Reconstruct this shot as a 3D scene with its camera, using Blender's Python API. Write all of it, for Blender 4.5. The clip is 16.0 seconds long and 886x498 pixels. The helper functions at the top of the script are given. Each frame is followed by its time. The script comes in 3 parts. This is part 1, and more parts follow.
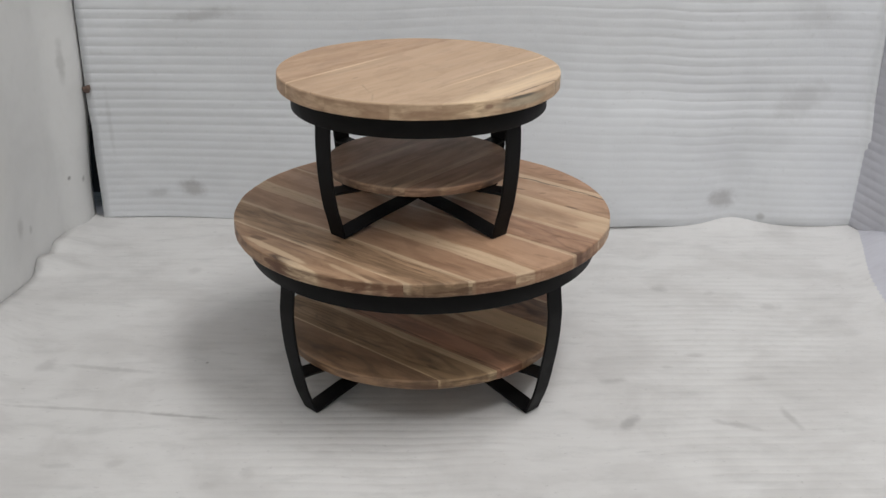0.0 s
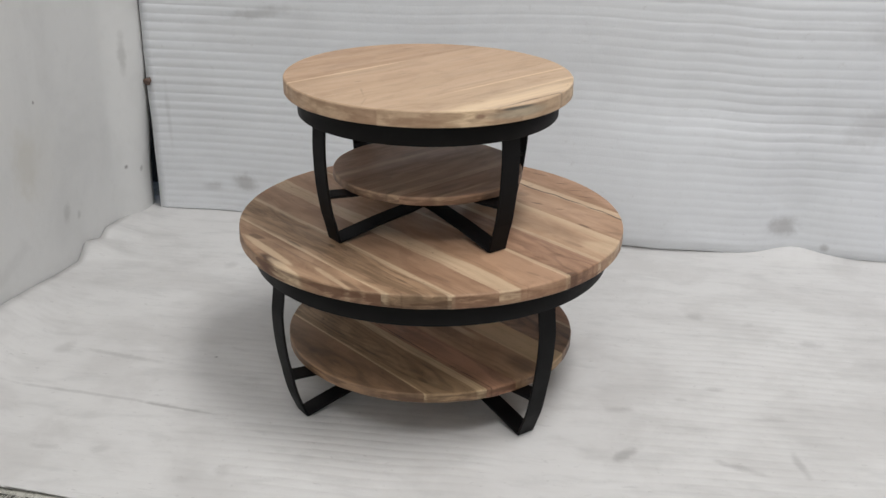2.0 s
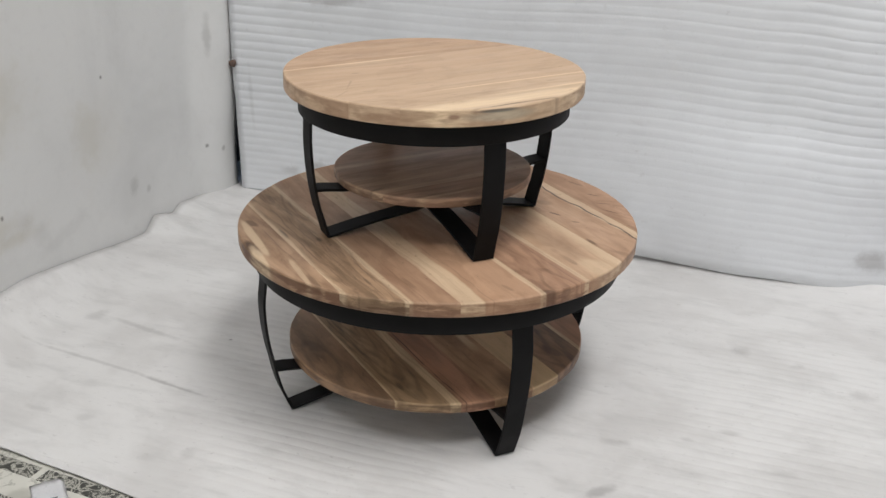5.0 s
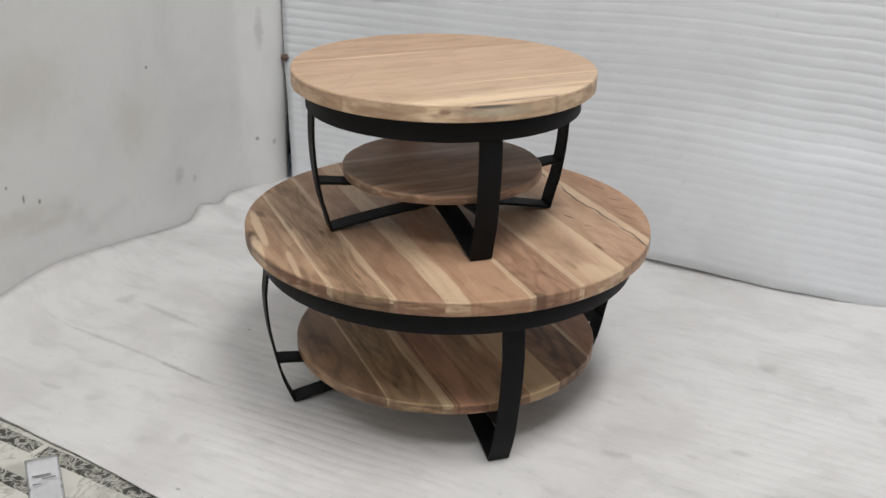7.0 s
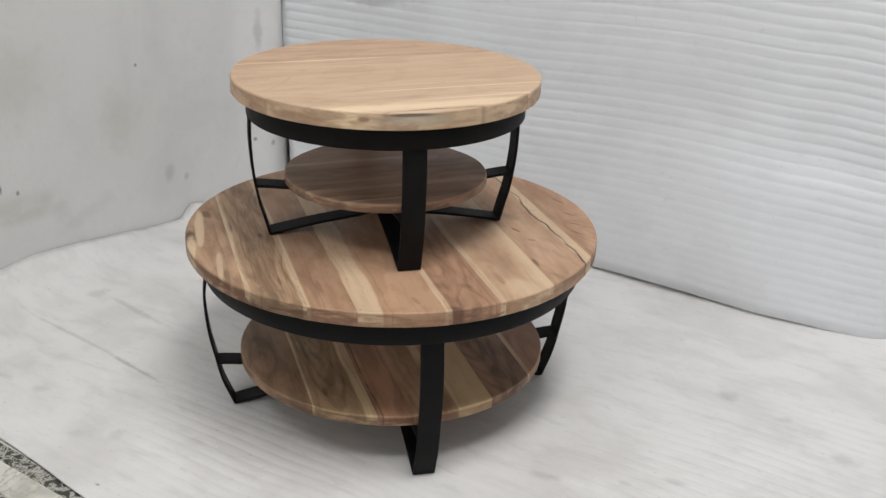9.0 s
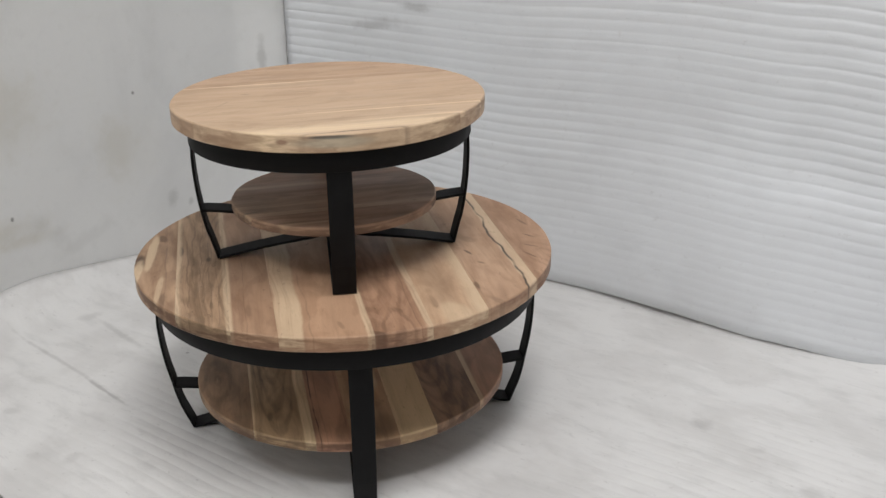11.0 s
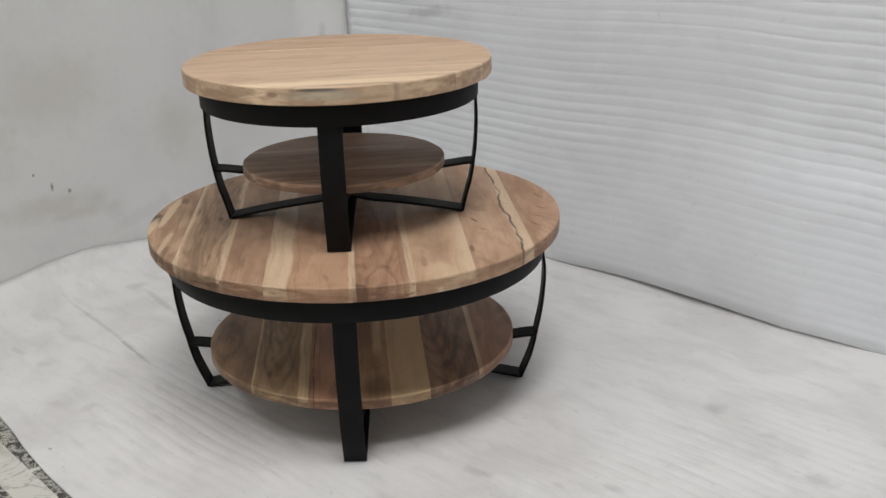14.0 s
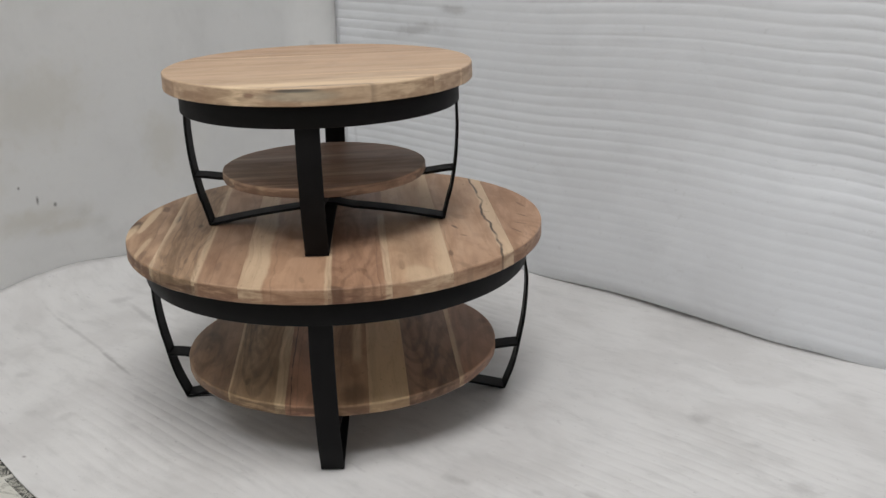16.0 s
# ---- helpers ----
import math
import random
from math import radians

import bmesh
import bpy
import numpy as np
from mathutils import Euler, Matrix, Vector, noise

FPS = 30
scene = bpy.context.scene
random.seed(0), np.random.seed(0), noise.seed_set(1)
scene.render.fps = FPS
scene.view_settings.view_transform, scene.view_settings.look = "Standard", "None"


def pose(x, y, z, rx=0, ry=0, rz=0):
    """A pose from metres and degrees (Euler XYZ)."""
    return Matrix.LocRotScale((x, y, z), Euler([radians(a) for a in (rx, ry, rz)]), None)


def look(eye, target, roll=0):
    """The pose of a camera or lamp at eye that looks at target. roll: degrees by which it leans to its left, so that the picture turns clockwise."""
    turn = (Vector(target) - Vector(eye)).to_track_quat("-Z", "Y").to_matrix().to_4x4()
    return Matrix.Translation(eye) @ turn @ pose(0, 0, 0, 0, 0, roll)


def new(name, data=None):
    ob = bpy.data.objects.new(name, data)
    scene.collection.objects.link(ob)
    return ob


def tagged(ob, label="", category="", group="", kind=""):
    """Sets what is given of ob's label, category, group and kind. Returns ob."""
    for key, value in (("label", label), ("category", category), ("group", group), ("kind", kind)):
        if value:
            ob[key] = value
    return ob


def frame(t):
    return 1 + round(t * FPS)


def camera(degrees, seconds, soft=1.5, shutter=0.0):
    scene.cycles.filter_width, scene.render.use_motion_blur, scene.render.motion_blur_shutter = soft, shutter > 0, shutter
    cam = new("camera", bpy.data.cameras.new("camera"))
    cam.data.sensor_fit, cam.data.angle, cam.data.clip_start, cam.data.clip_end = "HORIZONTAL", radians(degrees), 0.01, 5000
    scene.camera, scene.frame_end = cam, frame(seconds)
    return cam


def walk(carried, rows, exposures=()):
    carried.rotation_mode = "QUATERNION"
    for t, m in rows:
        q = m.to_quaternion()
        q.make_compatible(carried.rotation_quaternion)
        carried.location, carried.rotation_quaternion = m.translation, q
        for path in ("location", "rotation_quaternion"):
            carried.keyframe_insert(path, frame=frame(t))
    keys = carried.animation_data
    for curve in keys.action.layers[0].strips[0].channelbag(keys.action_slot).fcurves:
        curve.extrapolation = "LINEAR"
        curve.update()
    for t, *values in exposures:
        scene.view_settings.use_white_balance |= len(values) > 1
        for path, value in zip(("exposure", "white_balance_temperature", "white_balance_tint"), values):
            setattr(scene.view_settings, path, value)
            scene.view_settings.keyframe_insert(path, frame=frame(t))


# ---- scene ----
cam = camera(46.316, 16.0, soft=1.5)
ROWS = [
    (0.0, 0.0133, -2.0877, 1.1558, 66.946, -0.270, -0.733),
    (0.5, 0.0435, -2.0591, 1.1458, 67.511, -0.384, -0.305),
    (1.0, 0.1003, -2.0291, 1.1420, 66.789, -0.509, 1.418),
    (1.5, 0.1672, -2.0158, 1.1512, 67.446, 1.217, 2.895),
    (2.0, 0.2853, -2.0224, 1.1480, 67.213, -0.824, 7.678),
    (2.5, 0.3911, -2.0098, 1.1512, 66.457, -1.365, 10.065),
    (3.0, 0.4442, -1.9815, 1.1568, 67.559, 0.933, 12.327),
    (3.5, 0.5054, -1.9358, 1.1478, 66.521, 0.680, 13.892),
    (4.0, 0.5388, -1.9087, 1.1561, 66.977, 1.713, 14.959),
    (4.2, 0.5650, -1.8884, 1.1399, 66.970, 0.871, 15.669),
    (6.3, 0.7863, -1.7890, 1.1366, 66.905, -1.441, 23.933),
    (6.5, 0.8043, -1.7698, 1.1364, 67.212, -1.293, 24.092),
    (7.0, 0.8407, -1.7388, 1.1186, 66.854, -1.045, 26.495),
    (7.5, 0.8895, -1.7017, 1.1193, 67.856, -0.770, 27.088),
    (8.0, 0.9786, -1.6603, 1.1094, 67.650, -2.034, 28.742),
    (8.5, 1.0257, -1.6207, 1.1216, 67.952, -3.531, 32.534),
    (9.0, 1.0592, -1.5847, 1.1211, 67.043, -1.634, 31.443),
    (9.5, 1.0689, -1.5777, 1.1192, 68.698, -2.090, 29.155),
    (9.7, 1.1024, -1.5472, 1.1178, 68.186, -1.209, 30.583),
    (11.8, 1.3038, -1.3798, 1.0981, 67.939, 0.055, 38.222),
    (12.0, 1.3023, -1.3818, 1.0841, 67.457, -0.852, 38.583),
    (12.5, 1.3452, -1.3507, 1.0819, 67.205, -1.923, 41.198),
    (13.0, 1.4167, -1.3181, 1.0590, 68.508, -0.851, 42.900),
    (13.5, 1.4582, -1.2969, 1.0270, 70.380, 1.122, 43.741),
    (14.0, 1.4814, -1.2775, 0.9977, 69.875, 1.528, 43.694),
    (14.5, 1.4926, -1.2667, 0.9711, 70.856, 1.666, 43.770),
    (15.0, 1.5037, -1.2642, 0.9492, 70.263, 1.926, 43.715),
    (15.5, 1.5155, -1.2583, 0.9358, 70.303, 1.411, 43.567),
    (16.0, 1.5133, -1.2531, 0.9392, 71.884, 1.427, 43.865),
]
EXPOSURES = [(0.0, -0.15), (1.0, -0.07), (2.5, 0.03), (4.0, 0.13), (6.5, 0.08), (8.5, 0.13), (9.7, 0.12), (12.0, -0.06), (13.0, -0.09), (14.0, -0.03), (15.0, -0.04), (16.0, -0.12)]
walk(cam, [(t, pose(x, y, z, rx, ry, rz)) for t, x, y, z, rx, ry, rz in ROWS], EXPOSURES)

# ---- light: lamps in unseen, assumed openings: two in the roof in front of the corner, a door behind the camera ----
world = bpy.data.worlds.new("sky")
scene.world = world
world.use_nodes = True
wn = world.node_tree
sky = wn.nodes.new("ShaderNodeTexSky")
sky.sky_type, sky.sun_disc = "NISHITA", False
sky.sun_elevation, sky.sun_rotation = radians(50), radians(60)
wn.links.new(sky.outputs[0], wn.nodes["Background"].inputs[0])
wn.nodes["Background"].inputs[1].default_value = 0.08


def area_lamp(name, m, sx, sy, watts, colour):
    data = bpy.data.lights.new(name, "AREA")
    data.shape, data.size, data.size_y, data.energy, data.color = "RECTANGLE", sx, sy, watts, colour
    ob = new(name, data)
    ob.matrix_world = m
    return ob


ROOF = 4.4
# openings invented for the lamps; the second is a weak front fill
LAMP_OPENINGS = [(1.15, 1.80, -2.10, 0.20, 132), (-0.55, 0.85, -3.30, -2.40, 41)]   # x0, x1, y0, y1 of the openings in the slab, watts
for x0, x1, y0, y1, watts in LAMP_OPENINGS:
    area_lamp("assumed_roof_lamp", pose((x0 + x1) / 2, (y0 + y1) / 2, ROOF), x1 - x0, y1 - y0, watts, (1.0, 0.99, 0.992))
# unseen lamp; its door is assumed from a soft shadow on the back wall
area_lamp("assumed_door_lamp", look((-0.62, -4.8, 2.35), (0.1, 0.4, 0.3)), 0.8, 1.4, 14, (0.96, 0.985, 1.0))

# ---- materials ----


class Nodes:
    """A small writer of shader nodes."""

    def __init__(self, name):
        self.mat = bpy.data.materials.new(name)
        self.mat.use_nodes = True
        self.tree = self.mat.node_tree
        self.bsdf = self.tree.nodes["Principled BSDF"]
        self.coord = self.add("ShaderNodeTexCoord").outputs["Object"]

    def add(self, kind, **props):
        n = self.tree.nodes.new(kind)
        for key, value in props.items():
            setattr(n, key, value)
        return n

    def put(self, socket, value):
        if isinstance(value, bpy.types.NodeSocket):
            self.tree.links.new(value, socket)
        else:
            socket.default_value = value

    def math(self, op, a, b=0.0, c=0.0, clamp=False):
        n = self.add("ShaderNodeMath", operation=op, use_clamp=clamp)
        for i, v in enumerate((a, b, c)):
            self.put(n.inputs[i], v)
        return n.outputs[0]

    def map(self, scale=(1, 1, 1), loc=(0, 0, 0), rot=(0, 0, 0), src=None):
        n = self.add("ShaderNodeMapping")
        self.put(n.inputs[0], self.coord if src is None else src)
        n.inputs[1].default_value, n.inputs[2].default_value, n.inputs[3].default_value = loc, rot, scale
        return n.outputs[0]

    def noise(self, vec, scale=1.0, detail=3.0, rough=0.5, distort=0.0):
        n = self.add("ShaderNodeTexNoise")
        self.put(n.inputs["Vector"], vec)
        n.inputs["Scale"].default_value, n.inputs["Detail"].default_value = scale, detail
        n.inputs["Roughness"].default_value, n.inputs["Distortion"].default_value = rough, distort
        return n.outputs["Fac"]

    def step(self, value, lo, hi, a=0.0, b=1.0):
        n = self.add("ShaderNodeMapRange", interpolation_type="SMOOTHSTEP")
        for i, v in enumerate((value, lo, hi, a, b)):
            self.put(n.inputs[i], v)
        return n.outputs[0]

    def mix(self, fac, a, b, blend="MIX"):
        n = self.add("ShaderNodeMix", data_type="RGBA", blend_type=blend)
        self.put(n.inputs[0], fac)
        for i, v in ((6, a), (7, b)):
            self.put(n.inputs[i], v if isinstance(v, bpy.types.NodeSocket) else (*v, 1.0))
        return n.outputs[2]

    def xyz(self, vec=None):
        n = self.add("ShaderNodeSeparateXYZ")
        self.put(n.inputs[0], self.coord if vec is None else vec)
        return n.outputs

    def blob(self, x, y, rx, ry, turn=0.0, axes="xy", warp=None, soft=0.6):
        """1 inside an ellipse with a soft, uneven edge, 0 outside."""
        px, py = {"xy": (0, 1), "xz": (0, 2), "yz": (1, 2)}[axes]
        o = self.xyz()
        dx, dy = self.math("SUBTRACT", o[px], x), self.math("SUBTRACT", o[py], y)
        c, s = math.cos(radians(turn)), math.sin(radians(turn))
        a = self.math("ADD", self.math("MULTIPLY", dx, c / rx), self.math("MULTIPLY", dy, s / rx))
        b = self.math("ADD", self.math("MULTIPLY", dx, -s / ry), self.math("MULTIPLY", dy, c / ry))
        d = self.math("SQRT", self.math("ADD", self.math("MULTIPLY", a, a), self.math("MULTIPLY", b, b)))
        if warp is not None:
            d = self.math("ADD", d, warp)
        return self.step(d, 1.0 - soft, 1.0 + soft * 0.5, 1.0, 0.0)

    def bump(self, height, strength, distance):
        n = self.add("ShaderNodeBump")
        n.inputs["Strength"].default_value, n.inputs["Distance"].default_value = strength, distance
        self.put(n.inputs["Height"], height)
        self.put(self.bsdf.inputs["Normal"], n.outputs[0])

    def done(self, colour, rough=0.5, metal=0.0, specular=0.5):
        self.put(self.bsdf.inputs["Base Color"], colour if isinstance(colour, bpy.types.NodeSocket) else (*colour, 1.0))
        self.put(self.bsdf.inputs["Roughness"], rough)
        self.bsdf.inputs["Metallic"].default_value = metal
        self.bsdf.inputs["Specular IOR Level"].default_value = specular
        return self.mat


def lin(r, g, b, k=1.0):
    """Linear colour from 8-bit display values, times k."""
    return tuple(min(0.9, k * (v / 255 / 12.92 if v < 10 else ((v / 255 + 0.055) / 1.055) ** 2.4)) for v in (r, g, b))


SAP = lin(208, 184, 153)


def wood(name, heart, dark, seed, bands=(), veins=(), spots=(), figure=0.35, streak=0.6, sap=SAP, rings=9.0, mottle=0.5, rim=(), pale=(), figures=()):
    """Solid acacia, grain along local x. bands: pale sapwood (y0, y1, wobble, soft); veins: thin dark lines (y, wobble, width, x0, x1);
    spots: knots and dark heart (x, y, rx, ry, turn, strength); pale: sapwood patches, the same; figures: nested ring figures (x, y, rx, ry, turn, count, strength)."""
    heart, dark = (tuple(0.865 * v + 0.135 * (0.5 * c[1] + 0.5 * sum(c) / 3) for v in c) for c in (heart, dark))
    heart, dark = (1.005 * heart[0], 1.0 * heart[1], 0.985 * heart[2]), (0.985 * dark[0], 1.015 * dark[1], 0.965 * dark[2])
    n = Nodes(name)
    off = (seed * 1.37, seed * 0.71, seed * 0.29)
    o = n.xyz()
    drift = n.math("SUBTRACT", n.noise(n.map((3.0, 6.0, 6.0), off), 1.0, 2.0), 0.5)
    wavy = n.math("SUBTRACT", n.noise(n.map((11.0, 16.0, 10.0), off), 1.0, 3.0), 0.5)
    # the grain wanders about the board's length
    bent = n.add("ShaderNodeCombineXYZ")
    n.put(bent.inputs[0], o[0])
    n.put(bent.inputs[1], n.math("ADD", o[1], n.math("ADD", n.math("MULTIPLY", drift, 0.055), n.math("MULTIPLY", wavy, 0.012))))
    n.put(bent.inputs[2], o[2])
    bent = bent.outputs[0]
    broad = n.noise(n.map((2.0, 27.0, 27.0), off, src=bent), 1.0, 5.0, 0.6, 0.6)
    lines = n.noise(n.map((1.3, 85.0, 85.0), off, src=bent), 1.0, 4.0, 0.6, 0.3)
    fine = n.noise(n.map((4.0, 190.0, 190.0), off, src=bent), 1.0, 4.0, 0.65)
    pores = n.noise(n.map((34.0, 620.0, 620.0), off), 1.0, 2.0, 0.5)
    blotch = n.noise(n.map((5.0, 15.0, 15.0), (off[1], off[0], 0.3)), 1.0, 5.0, 0.62, 0.5)
    # growth rings cut by the saw: level lines of a stretched field
    field = n.noise(n.map((2.2, 9.0, 7.0), off, src=bent), 1.0, 1.4, 0.45, 0.3)
    ring = n.math("SINE", n.math("MULTIPLY", n.math("ADD", field, n.math("MULTIPLY", fine, 0.014)), rings * 6.283))
    ring = n.math("MULTIPLY", n.step(ring, -0.3, 1.0), n.step(blotch, 0.3, 0.6, 0.35, 1.0))
    light = tuple(min(0.9, (1.02 + 0.28 * streak) * v) for v in heart)
    col = n.mix(n.step(broad, 0.26, 0.66), light, heart)
    col = n.mix(n.math("MULTIPLY", n.step(broad, 0.48, 0.74), 0.72 * streak), col, dark)
    col = n.mix(n.math("MULTIPLY", ring, figure), col, dark)
    col = n.mix(n.math("MULTIPLY", n.step(blotch, 0.48, 0.72), mottle), col, tuple(0.8 * v for v in dark))
    # sheen of fibres that run up and down, painted as darker and lighter patches
    curl = n.noise(n.map((11.0, 26.0, 20.0), (off[2], off[1], off[0]), src=bent), 1.0, 3.0, 0.55, 0.8)
    col = n.mix(n.math("MULTIPLY", n.step(curl, 0.50, 0.62), 0.38 * mottle + 0.12), col, tuple(0.95 * v for v in dark))
    col = n.mix(n.math("MULTIPLY", n.step(curl, 0.44, 0.34), 0.30 * mottle + 0.06), col, tuple(min(0.9, 1.14 * v) for v in heart))
    warp = n.math("MULTIPLY", wavy, 1.3)
    for x, y, rx, ry, turn, strength in spots:
        col = n.mix(n.math("MULTIPLY", n.blob(x, y, rx, ry, turn, "xy", warp, 0.5), strength), col, tuple(0.42 * v for v in dark))
    for x, y, rx, ry, turn, count, strength in figures:
        c, q = math.cos(radians(turn)), math.sin(radians(turn))
        dx, dy = n.math("SUBTRACT", o[0], x), n.math("SUBTRACT", o[1], y)
        a = n.math("ADD", n.math("MULTIPLY", dx, c / rx), n.math("MULTIPLY", dy, q / rx))
        b = n.math("ADD", n.math("MULTIPLY", dx, -q / ry), n.math("MULTIPLY", dy, c / ry))
        d = n.math("ADD", n.math("SQRT", n.math("ADD", n.math("MULTIPLY", a, a), n.math("MULTIPLY", b, b))), n.math("MULTIPLY", wavy, 0.22))
        lobes = n.math("SINE", n.math("MULTIPLY", n.math("ADD", d, n.math("MULTIPLY", fine, 0.05)), count * 6.283))
        lobes = n.math("MULTIPLY", n.math("MULTIPLY", n.step(lobes, -0.1, 1.0), n.step(d, 0.85, 1.15, 1.0, 0.0)), n.step(blotch, 0.35, 0.6, 0.45, 0.9))
        col = n.mix(n.math("MULTIPLY", lobes, strength), col, tuple(0.62 * v for v in dark))
    for x, y, rx, ry, turn, strength in pale:
        col = n.mix(n.math("MULTIPLY", n.blob(x, y, rx, ry, turn, "xy", warp, 0.3), strength), col, sap)
    for y0, y1, wobble, soft, *ends in bands:
        yy = n.math("ADD", o[1], n.math("MULTIPLY", drift, wobble * 1.3))
        yy = n.math("ADD", yy, n.math("MULTIPLY", wavy, wobble * 0.5))
        a = n.step(yy, y0 - soft, y0 + soft)
        b = n.step(yy, y1 - soft, y1 + soft, 1.0, 0.0)
        if ends:
            a = n.math("MULTIPLY", a, n.math("MULTIPLY", n.step(o[0], ends[0] - 0.05, ends[0] + 0.03), n.step(o[0], ends[1] - 0.03, ends[1] + 0.05, 1.0, 0.0)))
        col = n.mix(n.math("MULTIPLY", n.math("MULTIPLY", a, b), n.step(blotch, 0.35, 0.65, 0.84, 0.58)), col, n.mix(n.math("MULTIPLY", n.step(lines, 0.45, 0.7), 0.35), sap, heart))
    for y, wobble, width, x0, x1 in veins:
        w1 = n.math("SUBTRACT", n.noise(n.map((10.0, 3.0, 3.0), off), 1.0, 1.6, 0.6), 0.5)
        yy = n.math("ABSOLUTE", n.math("SUBTRACT", n.math("ADD", o[1], n.math("MULTIPLY", w1, wobble)), y))
        line = n.step(yy, width * 0.3, width * (1.8 if width < 0.0015 else 1.0), 1.0, 0.0)
        line = n.math("MULTIPLY", line, n.math("MULTIPLY", n.step(o[0], x0 - 0.02, x0 + 0.02), n.step(o[0], x1 - 0.02, x1 + 0.02, 1.0, 0.0)))
        col = n.mix(n.math("MULTIPLY", line, n.step(n.noise(n.map((22.0, 9.0, 9.0), off), 1.0, 2.0), 0.3, 0.55, 0.1 if width < 0.0018 else 0.35, 0.32 if width < 0.0018 else 0.95)), col, tuple(0.5 * v for v in dark) if width < 0.002 else (0.05, 0.036, 0.026))
    col = n.mix(n.math("MULTIPLY", n.step(lines, 0.52, 0.70), 0.46 * streak), col, tuple(0.70 * v for v in dark))
    col = n.mix(n.math("MULTIPLY", n.step(fine, 0.5, 0.75), 0.03 + 0.33 * streak), col, tuple(0.8 * v for v in dark))
    col = n.mix(n.math("MULTIPLY", n.step(pores, 0.6, 0.78), 0.25), col, tuple(0.5 * v for v in dark))
    fleck = n.noise(n.map((42.0, 95.0, 60.0), off, src=bent), 1.0, 3.0, 0.6, 0.6)
    col = n.mix(n.math("MULTIPLY", n.step(fleck, 0.655, 0.74), 0.2 + 0.5 * mottle), col, tuple(0.5 * v for v in dark))
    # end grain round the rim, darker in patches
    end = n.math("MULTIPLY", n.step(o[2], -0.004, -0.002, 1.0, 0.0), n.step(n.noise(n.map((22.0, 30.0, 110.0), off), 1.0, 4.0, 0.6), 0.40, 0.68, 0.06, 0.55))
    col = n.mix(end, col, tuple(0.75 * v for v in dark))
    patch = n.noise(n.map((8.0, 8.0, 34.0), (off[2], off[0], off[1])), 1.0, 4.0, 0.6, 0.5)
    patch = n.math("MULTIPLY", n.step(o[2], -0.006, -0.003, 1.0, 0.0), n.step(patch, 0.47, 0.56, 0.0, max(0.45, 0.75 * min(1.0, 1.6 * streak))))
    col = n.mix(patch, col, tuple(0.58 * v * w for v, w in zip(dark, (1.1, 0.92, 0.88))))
    for x, z, rx, rz, strength, tone in rim:
        col = n.mix(n.math("MULTIPLY", n.blob(x, z, rx, rz, 0, "xz", n.math("MULTIPLY", wavy, 0.6), 0.5), strength), col, tone)
    n.bump(n.math("ADD", n.math("MULTIPLY", fine, 0.6), pores), 0.16, 0.0012)
    return n.done(col, n.step(broad, 0.3, 0.7, 0.44, 0.58), 0.0, 0.4)


def marked(n, col, marks, axes, tone):
    """Dirt marks and painted creases (x, y, rx, ry, turn, strength), each with an uneven edge."""
    warp = n.math("MULTIPLY", n.math("SUBTRACT", n.noise(n.map((34.0, 34.0, 34.0)), 1.0, 4.0, 0.6), 0.5), 1.5)
    for x, y, rx, ry, turn, strength in marks:
        col = n.mix(n.math("MULTIPLY", n.blob(x, y, rx, ry, turn, axes, warp, 0.75), strength), col, tone)
    return col


def foam(name, marks, axes, dirt, tint):
    """White expanded-foam wrapping sheet: slightly glossy, scuffed, with faint grey traffic dirt."""
    n = Nodes(name)
    cells = n.noise(n.map((260.0, 260.0, 260.0)), 1.0, 2.0, 0.6)
    cloud = n.noise(n.map((3.4, 4.6, 4.6)), 1.0, 5.0, 0.62, 0.4)
    rub = n.noise(n.map((7.0, 22.0, 22.0)), 1.0, 6.0, 0.62, 0.25)
    col = n.mix(n.math("MULTIPLY", n.step(cloud, 0.40, 0.66), dirt), tint, tuple(v * w for v, w in zip(tint, (0.78, 0.77, 0.765))))
    col = n.mix(n.math("MULTIPLY", n.step(rub, 0.46, 0.76), dirt * 0.8), col, tuple(v * 0.70 for v in tint))
    fleck = n.noise(n.map((46.0, 70.0, 60.0)), 1.0, 4.0, 0.7)
    col = n.mix(n.math("MULTIPLY", n.step(fleck, 0.60, 0.74), dirt * 0.9), col, (0.40, 0.39, 0.38))
    scuff = n.noise(n.map((9.0, 48.0, 48.0), (2.0, 5.0, 1.0)), 1.0, 5.0, 0.7, 0.5)
    col = n.mix(n.math("MULTIPLY", n.step(scuff, 0.60, 0.76), dirt * 0.9), col, (0.44, 0.43, 0.425))
    col = marked(n, col, marks, axes, (0.30, 0.29, 0.285))
    n.bump(n.math("ADD", cells, n.math("MULTIPLY", rub, 1.4)), 0.18, 0.0014)
    return n.done(col, n.step(rub, 0.3, 0.7, 0.42, 0.6), 0.0, 0.35)


